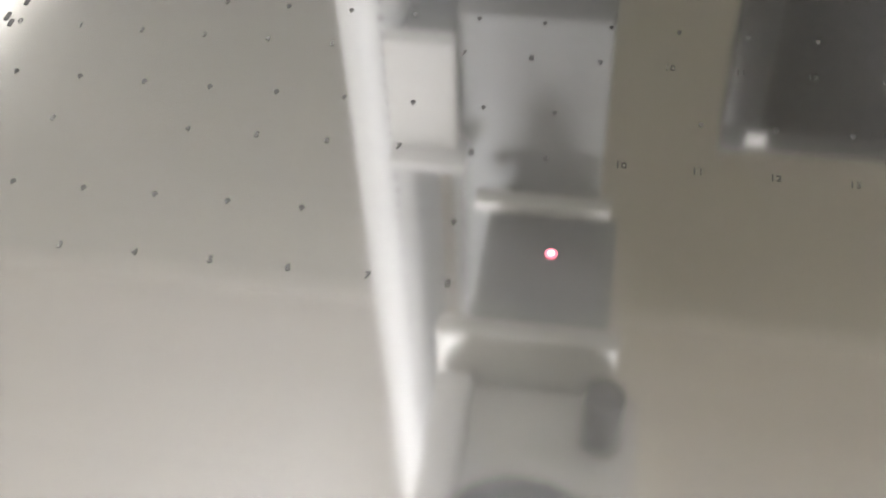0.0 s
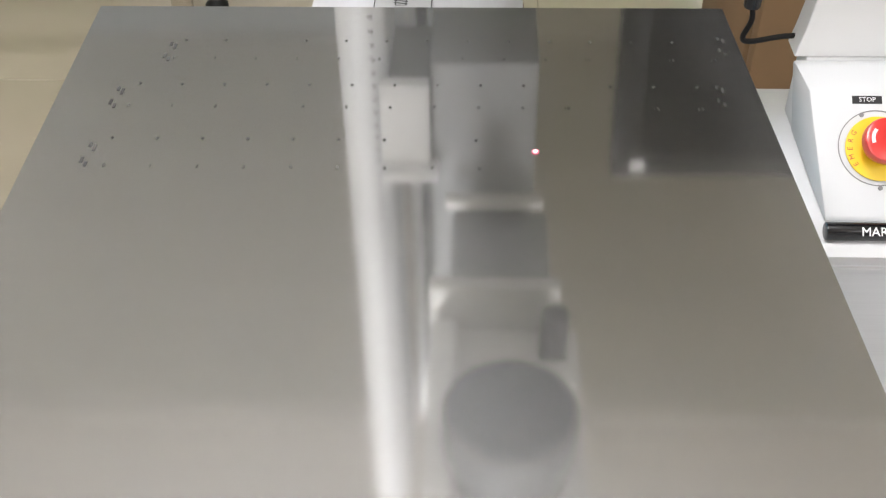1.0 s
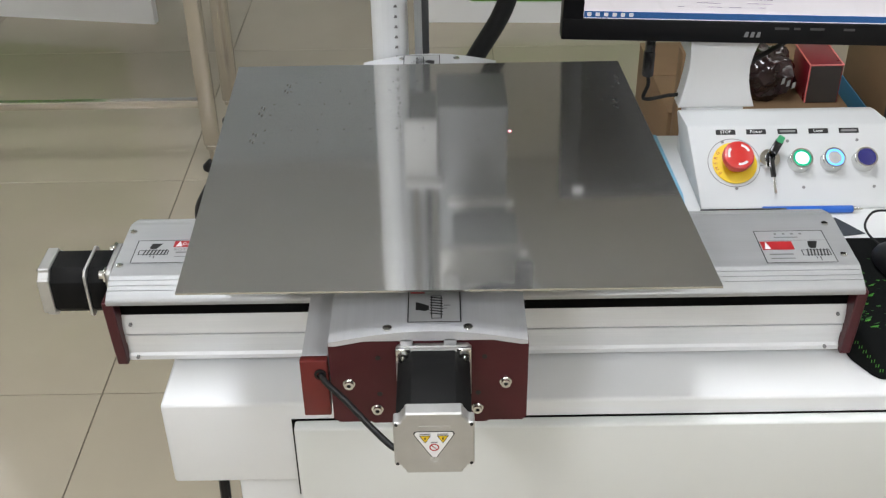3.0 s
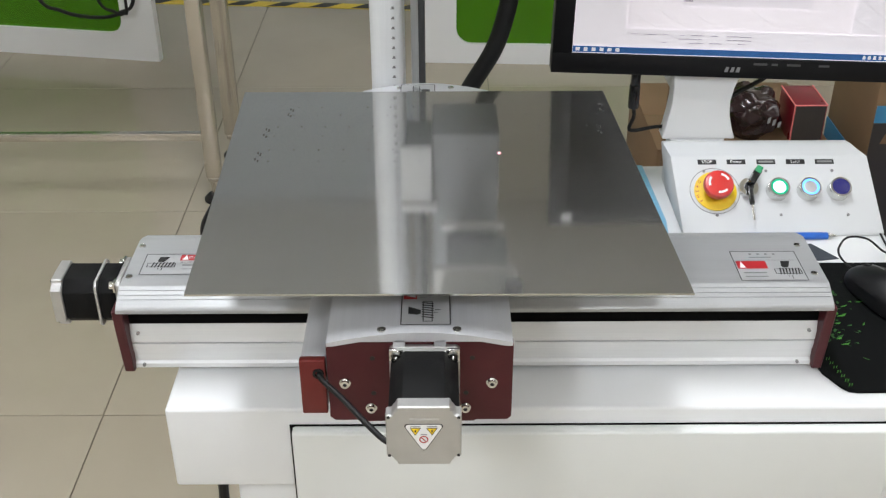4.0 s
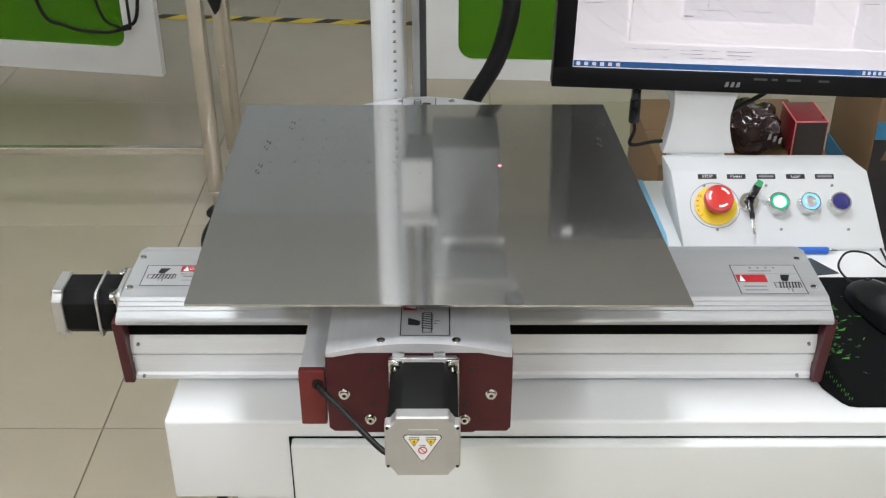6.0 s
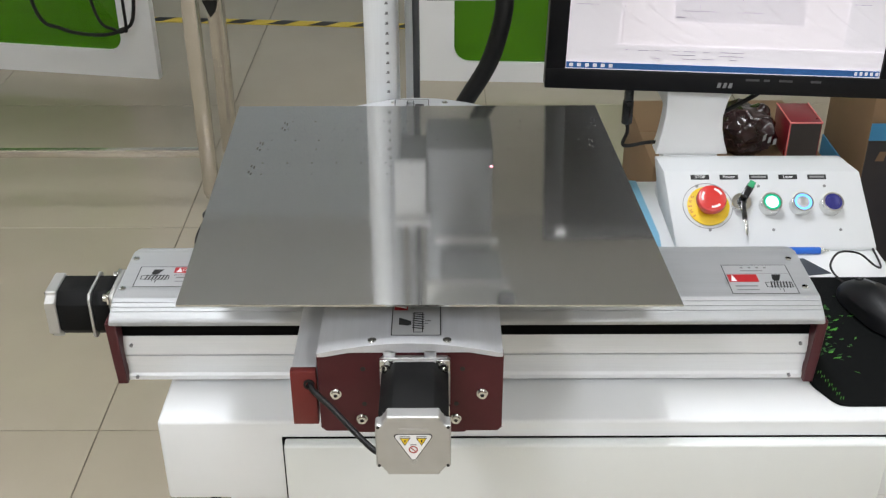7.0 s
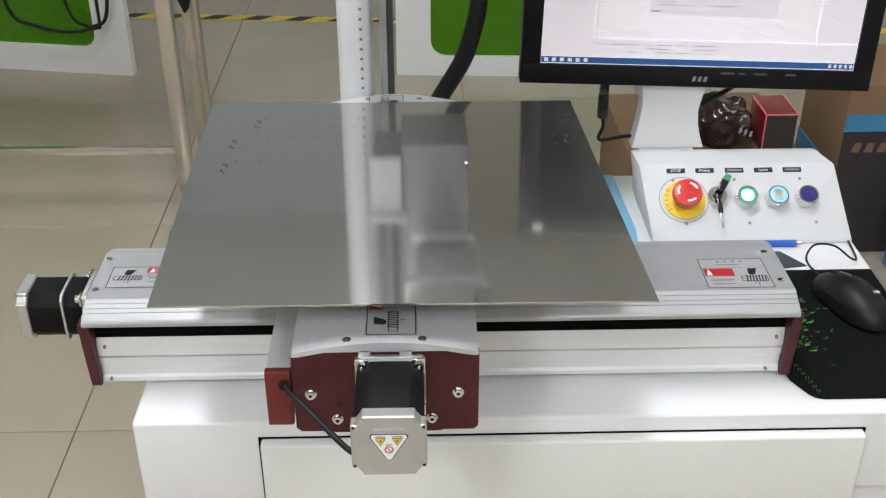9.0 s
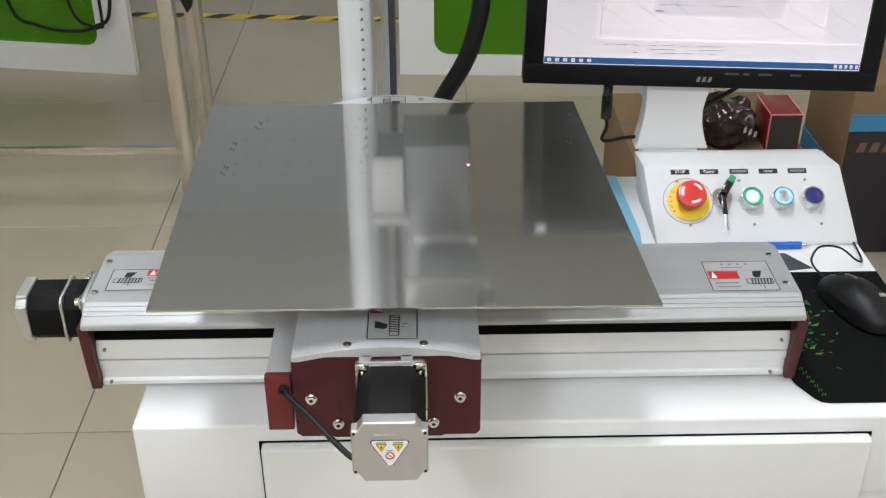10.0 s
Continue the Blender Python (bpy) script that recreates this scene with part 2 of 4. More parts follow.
def tube(pts, r, n=10, seg=10, rib=0.0):
    line = smooth_points(pts, n)
    bm = bmesh.new()
    rows = []
    up = Vector((0.3, 0.2, 0.9)).normalized()
    for i, p in enumerate(line):
        d = (line[min(i + 1, len(line) - 1)] - line[max(i - 1, 0)]).normalized()
        s = d.cross(up).normalized()
        up = s.cross(d).normalized()
        rr = r * (1 + (rib if i % 2 else -rib))
        rows.append([bm.verts.new(p + rr * (math.cos(2 * math.pi * k / seg) * s + math.sin(2 * math.pi * k / seg) * up)) for k in range(seg)])
    for a, b in zip(rows, rows[1:]):
        for k in range(seg):
            bm.faces.new((a[k], a[(k + 1) % seg], b[(k + 1) % seg], b[k]))
    bm.faces.new(rows[0][::-1])
    bm.faces.new(rows[-1])
    bmesh.ops.recalc_face_normals(bm, faces=bm.faces[:])
    return bm


def joined(*bms):
    out = bmesh.new()
    for b in bms:
        me = bpy.data.meshes.new("tmp")
        b.to_mesh(me)
        b.free()
        out.from_mesh(me)
        bpy.data.meshes.remove(me)
    return out


def quads(items):
    """Flat four-corner pieces, each a list of four points, as one mesh."""
    bm = bmesh.new()
    for q in items:
        bm.faces.new([bm.verts.new(p) for p in q])
    return bm


def mesh_object(name, bm, material, smooth=True):
    me = bpy.data.meshes.new(name)
    bm.to_mesh(me)
    bm.free()
    me.materials.append(material)
    if smooth:
        for p in me.polygons:
            p.use_smooth = True
        me.set_sharp_from_angle(angle=radians(35))
    return new(name, me)


def part(name, bm, material, parent, label=""):
    ob = mesh_object(name, bm, material)
    bpy.context.view_layer.update()
    ob.parent = parent
    ob.matrix_parent_inverse = parent.matrix_world.inverted()
    return tagged(ob, label) if label else ob


def thing(name, at, label, category, group="", kind=""):
    ob = new(name)
    ob.location = at
    ob.empty_display_size = 0.02
    bpy.context.view_layer.update()
    return tagged(ob, label, category, group, kind)


def solid(name, bm, material, label, category, group="", kind=""):
    return tagged(mesh_object(name, bm, material), label, category, group, kind)


def letters(text, size, m, depth=0.0):
    """A word as a flat mesh at the pose m, centred."""
    cu = bpy.data.curves.new("word", "FONT")
    cu.body, cu.size, cu.align_x, cu.align_y, cu.extrude, cu.resolution_u = text, size, "CENTER", "CENTER", depth, 2
    ob = bpy.data.objects.new("word", cu)
    me = ob.to_mesh()
    bm = bmesh.new()
    bm.from_mesh(me)
    bm.transform(m)
    ob.to_mesh_clear()
    bpy.data.objects.remove(ob)
    bpy.data.curves.remove(cu)
    return bm


def flat(x0, x1, y0, y1, z):
    return [(x0, y0, z), (x1, y0, z), (x1, y1, z), (x0, y1, z)]


# ---- room ----
solid("floor", bx(-4, 4, -3, 4.5, -0.05, -0.004), GROUT, "dark grout bed under polished beige floor tiles", "floor", kind="structure")
FLOOR = bpy.data.objects["floor"]
# unseen wall, coloured blue to tint the sheet's reflection left of the column
solid("wall_north", bx(-4, -0.12, 4.5, 4.6, 0, 3.3), WALLB, "unseen wall tinted blue-grey for the sheet's reflection", "wall", kind="structure")
solid("wall_north_2", bx(-0.12, 4, 4.5, 4.6, 0, 3.3), WALLM, "plain warm white painted wall", "wall", kind="structure")
solid("wall_south", bx(-4, 4, -3.1, -3.0, 0, 3.3), WALLM, "plain warm white painted wall", "wall", kind="structure")
solid("wall_west", bx(-4.1, -4.0, -3, 4.6, 0, 3.3), WALLM, "plain warm white painted wall", "wall", kind="structure")
solid("wall_east", bx(4.0, 4.1, -3, 4.6, 0, 3.3), WALLM, "plain warm white painted wall", "wall", kind="structure")
solid("ceiling", bx(-4.1, 4.1, -3.1, 4.6, 3.3, 3.4), CEIL, "plain white ceiling", "ceiling", kind="structure")
# unseen soffit, added in grey so the mirrored ceiling darkens towards the back
solid("trim", bx(-4, 4, 2.1, 4.5, 3.22, 3.298), SOFFIT, "added grey ceiling field that darkens the sheet's reflection", "ceiling", kind="structure")

# assumed fittings round the unseen lamps
for lx, ly, w in LAMPS:
    z = LAMP_Z
    fx = thing("ceiling_light", (lx, ly, z), "assumed white fluorescent ceiling light fitting, out of view", "ceiling light", "ceiling lights")
    part("frame", bx(lx - 0.16, lx + 0.16, ly - 0.6, ly + 0.6, z - 0.05, z + 0.09, 0.01), WHITE, fx)
    for dy in (-0.4, 0.4):
        part("rod", cyl((lx, ly + dy, z + 0.09), 0.006, 3.3 - z - 0.09, "z", 10), WHITE, fx)
    part("diffuser", bx(lx - 0.14, lx + 0.14, ly - 0.58, ly + 0.58, z - 0.058, z - 0.051), LAMPM, fx, "glowing white diffuser")

# hazard tape across the floor
tape = thing("floor_tape", (-0.3, 3.257, 0), "yellow and black striped hazard tape on the floor", "floor tape", kind="structure")
part("yellow_band", bx(-2.4, 2.4, 3.23, 3.284, 0.0005, 0.0025), TAPEY, tape)
for i in range(29):
    x = -2.4 + 0.16 * i
    part("black_stripe", quads([[(x, 3.231, 0.003), (x + 0.07, 3.231, 0.003), (x + 0.12, 3.283, 0.003), (x + 0.05, 3.283, 0.003)]]), TAPEK, tape)
tape.rotation_euler.z = radians(-5.2)


# ---- white screens with green windows ----
def green_screen(x0, x1, y, wx0, wx1, wz0, turn, label):
    t = thing("safety_screen", ((x0 + x1) / 2, y, 0), label, "safety screen", "safety screens")
    h, wz1, rad = 1.7, 1.55, 0.05
    pts = []
    for cx, cz, a0 in ((wx1 - rad, wz1 - rad, 0), (wx0 + rad, wz1 - rad, 90), (wx0 + rad, wz0 + rad, 180), (wx1 - rad, wz0 + rad, 270)):
        pts += [(cx + rad * math.cos(radians(a0 + k * 15)), cz + rad * math.sin(radians(a0 + k * 15))) for k in range(7)]
    outer = []
    for px, pz in pts:
        ang = (px - (wx0 + wx1) / 2) / (wx1 - wx0), (pz - (wz0 + wz1) / 2) / (wz1 - wz0)
        k = 0.5 / max(abs(ang[0]), abs(ang[1]))
        outer.append(((x0 + x1) / 2 + ang[0] * k * (x1 - x0), h / 2 + ang[1] * k * h))
    for cx, cz in ((x0, 0), (x1, 0), (x0, h), (x1, h)):
        i = min(range(len(outer)), key=lambda j: (outer[j][0] - cx) ** 2 + (outer[j][1] - cz) ** 2)
        outer[i] = (cx, cz)
    bm = bmesh.new()
    n = len(pts)
    L = [[bm.verts.new((p[0], yy, p[1])) for p in loop] for yy in (y, y + 0.03) for loop in (pts, outer)]
    for i in range(n):
        j = (i + 1) % n
        bm.faces.new((L[0][i], L[0][j], L[1][j], L[1][i]))
        bm.faces.new((L[2][i], L[3][i], L[3][j], L[2][j]))
        bm.faces.new((L[0][i], L[2][i], L[2][j], L[0][j]))
        bm.faces.new((L[1][i], L[1][j], L[3][j], L[3][i]))
    bmesh.ops.recalc_face_normals(bm, faces=bm.faces[:])
    part("frame", bm, WHITE, t)
    part("window", bx(wx0 - 0.02, wx1 + 0.02, y + 0.012, y + 0.016, wz0 - 0.02, wz1 + 0.02), ACRYL, t, "clear green tinted acrylic")
    t.rotation_euler.z = radians(turn)
    return t


green_screen(-2.129, -0.912, 2.81, -2.01, -1.027, 0.092, -10, "white framed safety screen with a green window")
green_screen(-0.047, 1.17, 2.655, 0.066, 1.05, 0.068, -3, "white framed safety screen with a green window")
cab = thing("hanging_cable", (-1.1, 2.68, 0), "thin black cables hanging in loops beside the green window", "cable")
part("loop", tube([(-1.31, 2.66, 0.62), (-1.275, 2.66, 0.26), (-1.2, 2.66, 0.192), (-1.094, 2.66, 0.17), (-1.015, 2.66, 0.185), (-0.96, 2.66, 0.254), (-0.945, 2.67, 0.62)], 0.006, 12, 8), RUBBER, cab)
part("loop", tube([(-1.13, 2.655, 0.62), (-1.084, 2.655, 0.254), (-1.03, 2.655, 0.19), (-1.0, 2.655, 0.185), (-0.99, 2.655, 0.23), (-1.0, 2.665, 0.62)], 0.005, 12, 8), RUBBER, cab)



# ---- stainless bench on castors ----
bench = thing("steel_bench", (-1.1, 1.86, 0), "stainless steel bench with square legs on black levelling feet", "workbench")
for lx, ly, half in ((-0.563, 1.738, 0.018), (-0.556, 1.992, 0.02), (-1.65, 1.738, 0.018), (-1.65, 1.992, 0.02)):
    leg = part("leg", bx(lx - half, lx + half, ly - half, ly + half, 0.072, 0.85, 0.003), STEELLEG, bench)
    part("leg_plug", bx(lx - half * 0.82, lx + half * 0.82, ly - half * 0.82, ly + half * 0.82, 0.058, 0.072, 0.004), STEELLEG, leg)
    part("levelling_stem", cyl((lx - 0.006, ly, 0.018), 0.0055, 0.042, "z", 14), STEELLEG, leg, "threaded steel stem")
    part("levelling_foot", joined(cyl((lx - 0.006, ly, 0.0), 0.026, 0.01, "z", 32, 0.002), cyl((lx - 0.006, ly, 0.01), 0.025, 0.012, "z", 32, 0.001, 0.013)), RUBBER, leg, "round black rubber foot")
part("stretcher", bx(-1.631, -0.5815, 1.728, 1.748, 0.172, 0.192, 0.002), STEELLEG, bench)
part("clip", prism([(-0.585, 0.50), (-0.545, 0.50), (-0.555, 0.468), (-0.567, 0.455)], "y", 1.964, 1.9715, 0.001), RUBBER, bench, "small black clip on the leg")
part("top", bx(-1.75, -0.49, 1.66, 2.07, 0.85, 0.88, 0.004), STEELLEG, bench)
# ---- machine base ----
TX0, TX1, TY0, TY1, TZ0, TZ1 = -0.275, 0.597, 0.134, 0.69, 0.518, 0.624
base = thing("machine_base", (0.16, 0.45, 0), "white powder coated machine base with a wide front door panel", "machine base")
part("table_box", bx(TX0, TX1, TY0, TY1, TZ0, TZ1, 0.004, 3), WHITE, base)
part("pedestal", bx(-0.215, 0.55, 0.16, 0.67, 0.02, TZ0, 0.004), WHITE, base)
part("gap_line", bx(-0.1462, 0.4915, TY0 - 0.0012, TY0 + 0.002, 0.5, 0.604), GAP, base, "dark joint round the door")
part("door", bx(-0.143, 0.489, TY0 - 0.014, TY0 + 0.001, 0.47, 0.6025, 0.003, 3), DOORW, base, "white front door panel")
for fx, fy in ((-0.18, 0.2), (0.51, 0.2), (-0.18, 0.64), (0.51, 0.64)):
    part("foot", cyl((fx, fy, 0), 0.022, 0.022, "z", 20, 0.003), RUBBER, base, "black rubber foot")
drop = thing("base_cable", (-0.26, 0.2, 0.4), "black cable hanging beside the machine base", "cable")
part("cable", tube([(-0.235, 0.19, 0.53), (-0.24, 0.19, 0.45), (-0.25, 0.2, 0.2), (-0.27, 0.2, 0.006)], 0.006), RUBBER, drop)


# ---- lengthwise slide (x) ----
def hex_bolt(c, r, axis, sub=None):
    return joined(ring(c, r * 0.45, r, 0.004, axis, 24), cyl(c, r * 0.5, 0.0015, axis, 6), ring(c, r * 0.98, r * 1.35, 0.0012, axis, 24))


YN = pose(0, 0, 0, 90)
xs = thing("linear_stage", (0.045, 0.25, TZ1), "long silver aluminium linear stage with red end plates", "linear stage", "machine slides")
# body front with its groove and ledges
prof = [(0.196, 0.6325), (0.196, 0.6375), (0.1985, 0.640), (0.1985, 0.6535), (0.1965, 0.6545), (0.196, 0.6635), (0.204, 0.6637), (0.204, 0.6657), (0.1955, 0.666),
        (0.1955, 0.678), (0.1985, 0.688), (0.318, 0.688), (0.318, 0.631), (0.198, 0.631)]
part("extrusion", prism(prof, "x", -0.3165, 0.4115), ALU, xs)
# black block stands in for the shade beneath the cover's overhang
part("gap_fill", bx(-0.3165, 0.4115, 0.199, 0.31, 0.688, 0.7165), GAP, xs, "black fill for the shaded gap under the cover")
arch = [(0.1745, 0.7165), (0.1745, 0.7205), (0.178, 0.7235), (0.185, 0.7275), (0.1855, 0.727), (0.190, 0.7298), (0.1905, 0.7293), (0.1955, 0.7322), (0.196, 0.7317), (0.2, 0.7343), (0.203, 0.7345), (0.252, 0.7346), (0.293, 0.7345),
        (0.297, 0.7340), (0.303, 0.7315), (0.3035, 0.732), (0.310, 0.7285), (0.3105, 0.729), (0.323, 0.7235), (0.328, 0.7205), (0.328, 0.7165)]
part("cover", prism(arch, "x", -0.321, 0.4165, 0.0006), COVER, xs, "silver ribbed aluminium cover")
plate = [(0.190, 0.631), (0.186, 0.66), (0.180, 0.716), (0.322, 0.716), (0.322, 0.631)]
for rx in (-0.2, 0.045, 0.29):
    part("riser", bx(rx - 0.03, rx + 0.03, 0.215, 0.305, TZ1, 0.631, 0.001), ALU, xs)
part("end_plate", prism(plate, "x", -0.3275, -0.3168, 0.001), RED, xs, "dark red anodised end plate")
part("end_plate", prism(plate, "x", 0.4118, 0.4225, 0.001), RED, xs, "dark red anodised end plate")
for sx, sy in ((-0.3145, 0.280), (-0.3145, 0.218), (0.4035, 0.276), (0.4055, 0.218)):
    zc = 0.7345
    part("screw", joined(cyl((sx, sy, zc - 0.001), 0.0036, 0.0025, "z", 16, 0.0006), cyl((sx, sy, zc + 0.0012), 0.0016, 0.0006, "z", 6)), CHROME, xs)
for sx, sz in ((-0.308, 0.6785), (-0.307, 0.637), (0.403, 0.6785), (0.397, 0.637)):
    part("pin", cyl((sx, 0.1965, sz), 0.0018, 0.003, YN, 10), INKGREY, xs)


def warning_label(m, parent, w, h, reverse=False):
    """A thin white warning label with a screw drawing and a red bar; m takes it from its own plane to the thing."""
    def put(bm):
        bm.transform(m)
        return bm
    t = 0.0009
    lab = part("label", put(quads([flat(0, w, 0, h, 0)])), LABELM, parent, "printed warning label with a red bar")
    lines = [flat(0, w, 0, t, 0.0002), flat(0, w, h - t, h, 0.0002), flat(0, t, t, h - t, 0.0002), flat(w - t, w, t, h - t, 0.0002)]
    dx = 0.0 if not reverse else 0.5 * w
    s0 = dx + 0.06 * w
    # screw drawing: bar with slanted threads and a black nut
    low = 0.14 if reverse else 0.0
    a, b = h * (0.36 - low), h * (0.56 - 1.2 * low)
    lines += [flat(s0, s0 + 0.4 * w, b - t, b, 0.0002), flat(s0, s0 + 0.4 * w, a, a + t, 0.0002), flat(s0, s0 + t, a, b, 0.0002), flat(s0 + 0.4 * w - t, s0 + 0.4 * w, a, b, 0.0002)]
    for i in range(7):
        x = s0 + 0.06 * w + i * 0.046 * w
        lines.append([(x, a - 0.02 * h, 0.0003), (x + 1.7 * t, a - 0.02 * h, 0.0003), (x + 1.7 * t + 0.025 * w, b + 0.02 * h, 0.0003), (x + 0.025 * w, b + 0.02 * h, 0.0003)])
    # the black glove above the thread
    g0, g1, g2 = h * (0.60 - 1.2 * low), h * (0.67 - 1.3 * low), h * (0.85 - 1.4 * low)
    lines.append([(s0 + 0.13 * w, g1, 0.0003), (s0 + 0.24 * w, g1 - 0.01 * h, 0.0003), (s0 + 0.29 * w, g2, 0.0003), (s0 + 0.15 * w, g2, 0.0003)])
    lines.append([(s0 + 0.15 * w, g0, 0.0003), (s0 + 0.22 * w, g0, 0.0003), (s0 + 0.24 * w, g1, 0.0003), (s0 + 0.13 * w, g1, 0.0003)])
    lines += [flat(s0 + 0.17 * w, s0 + 0.18 * w, a - 0.1 * h, a - 0.03 * h, 0.0003), flat(s0 + 0.22 * w, s0 + 0.232 * w, a - 0.16 * h, a - 0.04 * h, 0.0003)]
    part("drawing", put(quads(lines)), INK, lab, "black line drawing of a screw")
    r0 = 0.50 * w if not reverse else 0.03 * w
    top = h - 2 * t if not reverse else 0.66 * h
    bot = 0.68 * h if not reverse else 0.40 * h
    part("red_bar", put(quads([flat(r0, r0 + 0.45 * w, bot, top, 0.0002)])), REDINK, lab, "red warning bar")
    part("triangle", put(quads([[(r0 + 0.03 * w, bot + 0.1 * (top - bot), 0.0004), (r0 + 0.12 * w, bot + 0.1 * (top - bot), 0.0004), (r0 + 0.076 * w, top - 0.05 * (top - bot), 0.0004), (r0 + 0.074 * w, top - 0.05 * (top - bot), 0.0004)]])), WHITEINK, lab)
    bars = [flat(r0 + 0.06 * w, r0 + 0.40 * w, h * 0.42, h * 0.48, 0.0003), flat(r0 + 0.06 * w, r0 + 0.40 * w, h * 0.25, h * 0.28, 0.0003)] if not reverse else \
        [flat(r0 + 0.06 * w, r0 + 0.40 * w, h * 0.24, h * 0.28, 0.0003), flat(r0 + 0.06 * w, r0 + 0.40 * w, h * 0.12, h * 0.15, 0.0003),
         flat(w * 0.26, w * 0.6, h * 0.77, h * 0.80, 0.0003)] + [flat(w * (0.28 + 0.12 * i), w * (0.32 + 0.12 * i), h * 0.87, h * 0.92, 0.0003) for i in range(4)] + [flat(0.02 * w, w * 0.98, h * 0.68, h * 0.69, 0.0003)]
    for q in bars:
        part("text_bar", put(quads([q])), INKGREY, lab)
    if not reverse:
        part("word", put(letters("DANGER", 0.16 * h, pose(r0 + 0.29 * w, (bot + top) / 2, 0.0004))), WHITEINK, lab, "white word DANGER")
        part("word", put(letters("ROTA", 0.15 * h, pose(r0 + 0.13 * w, 0.56 * h, 0.0004))), INKGREY, lab, "grey word ROTA")
    return lab


warning_label(pose(-0.3055, 0.2215, 0.7348), xs, 0.076, 0.0415)
warning_label(pose(0.326, 0.2045, 0.7348), xs, 0.0705, 0.0585, True)


# ---- stepper motors ----
def rounded_square(half, cut, notch=0.0):
    p = []
    for sx, sy in ((1, 1), (-1, 1), (-1, -1), (1, -1)):
        c = [(sx * half, sy * (half - cut)), (sx * (half - cut), sy * half)] if not notch else \
            [(sx * half, sy * (half - notch)), (sx * (half - notch * 0.55), sy * (half - notch)), (sx * (half - notch * 0.55 - 0.002), sy * (half - notch * 0.5)), (sx * (half - notch), sy * (half - notch * 0.4)), (sx * (half - notch), sy * half)]
        p += c if sx * sy > 0 else c[::-1]
    return p


def motor(m, length, label, split=False, H=0.0296):
    """A square stepper motor: flange at its own z = 0, tail at z = length, m its pose."""
    t = thing("stepper_motor", m.translation, label, "motor", "stepper motors")
    def put(bm):
        bm.transform(m)
        return bm
    part("flange", put(prism(rounded_square(H, 0.003), "z", 0, 0.005, 0.0006)), SILVER, t, "cast silver front flange")
    for sx, sy in ((1, 1), (-1, 1), (-1, -1), (1, -1)):
        part("corner_post", put(joined(bx(sx * (H - 0.006) - 0.006, sx * (H - 0.006) + 0.006, sy * (H - 0.006) - 0.006, sy * (H - 0.006) + 0.006, 0.005, 0.0085, 0.0012),
                                       ring((sx * (H - 0.006), sy * (H - 0.006), 0.0085), 0.0022, 0.0046, 0.004, "z", 20))), CHROME, t, "bright steel corner screw")
    part("front_bell", put(prism(rounded_square(H - 0.003, 0.006), "z", 0.005, 0.0075, 0.0005)), SILVER, t)
    cap0 = length - 0.012
    if split:
        mid = 0.026
        part("stator", put(prism(rounded_square(H - 0.0015, 0.0115), "z", 0.0075, mid, 0.0008)), BLACKM, t, "black laminated stator")
        part("band", put(prism(rounded_square(H - 0.0005, 0.005), "z", mid, mid + 0.003, 0.0005)), SILVER, t, "silver middle band")
        part("stator", put(prism(rounded_square(H - 0.0015, 0.0115), "z", mid + 0.003, cap0, 0.0008)), BLACKM, t, "black laminated stator")
    else:
        part("stator", put(prism(rounded_square(H - 0.0015, 0.0115), "z", 0.0075, cap0, 0.0008)), BLACKM, t, "black laminated stator")
    part("end_cap", put(prism(rounded_square(H, 0.004, 0.0085), "z", cap0, length, 0.0012)), SILVER, t, "cast silver end cap")
    for sx, sy in ((1, 1), (-1, 1), (-1, -1), (1, -1)):
        part("pin_hole", put(cyl((sx * (H - 0.0023), sy * (H - 0.0105), length - 0.0005), 0.0013, 0.001, "z", 10)), INK, t)
    return t


MY = -0.0135
mot = motor(Matrix.Translation((-0.001, MY, 0.785)) @ pose(0, 0, 0, 90), 0.082, "black and silver stepper motor on the red end plate")
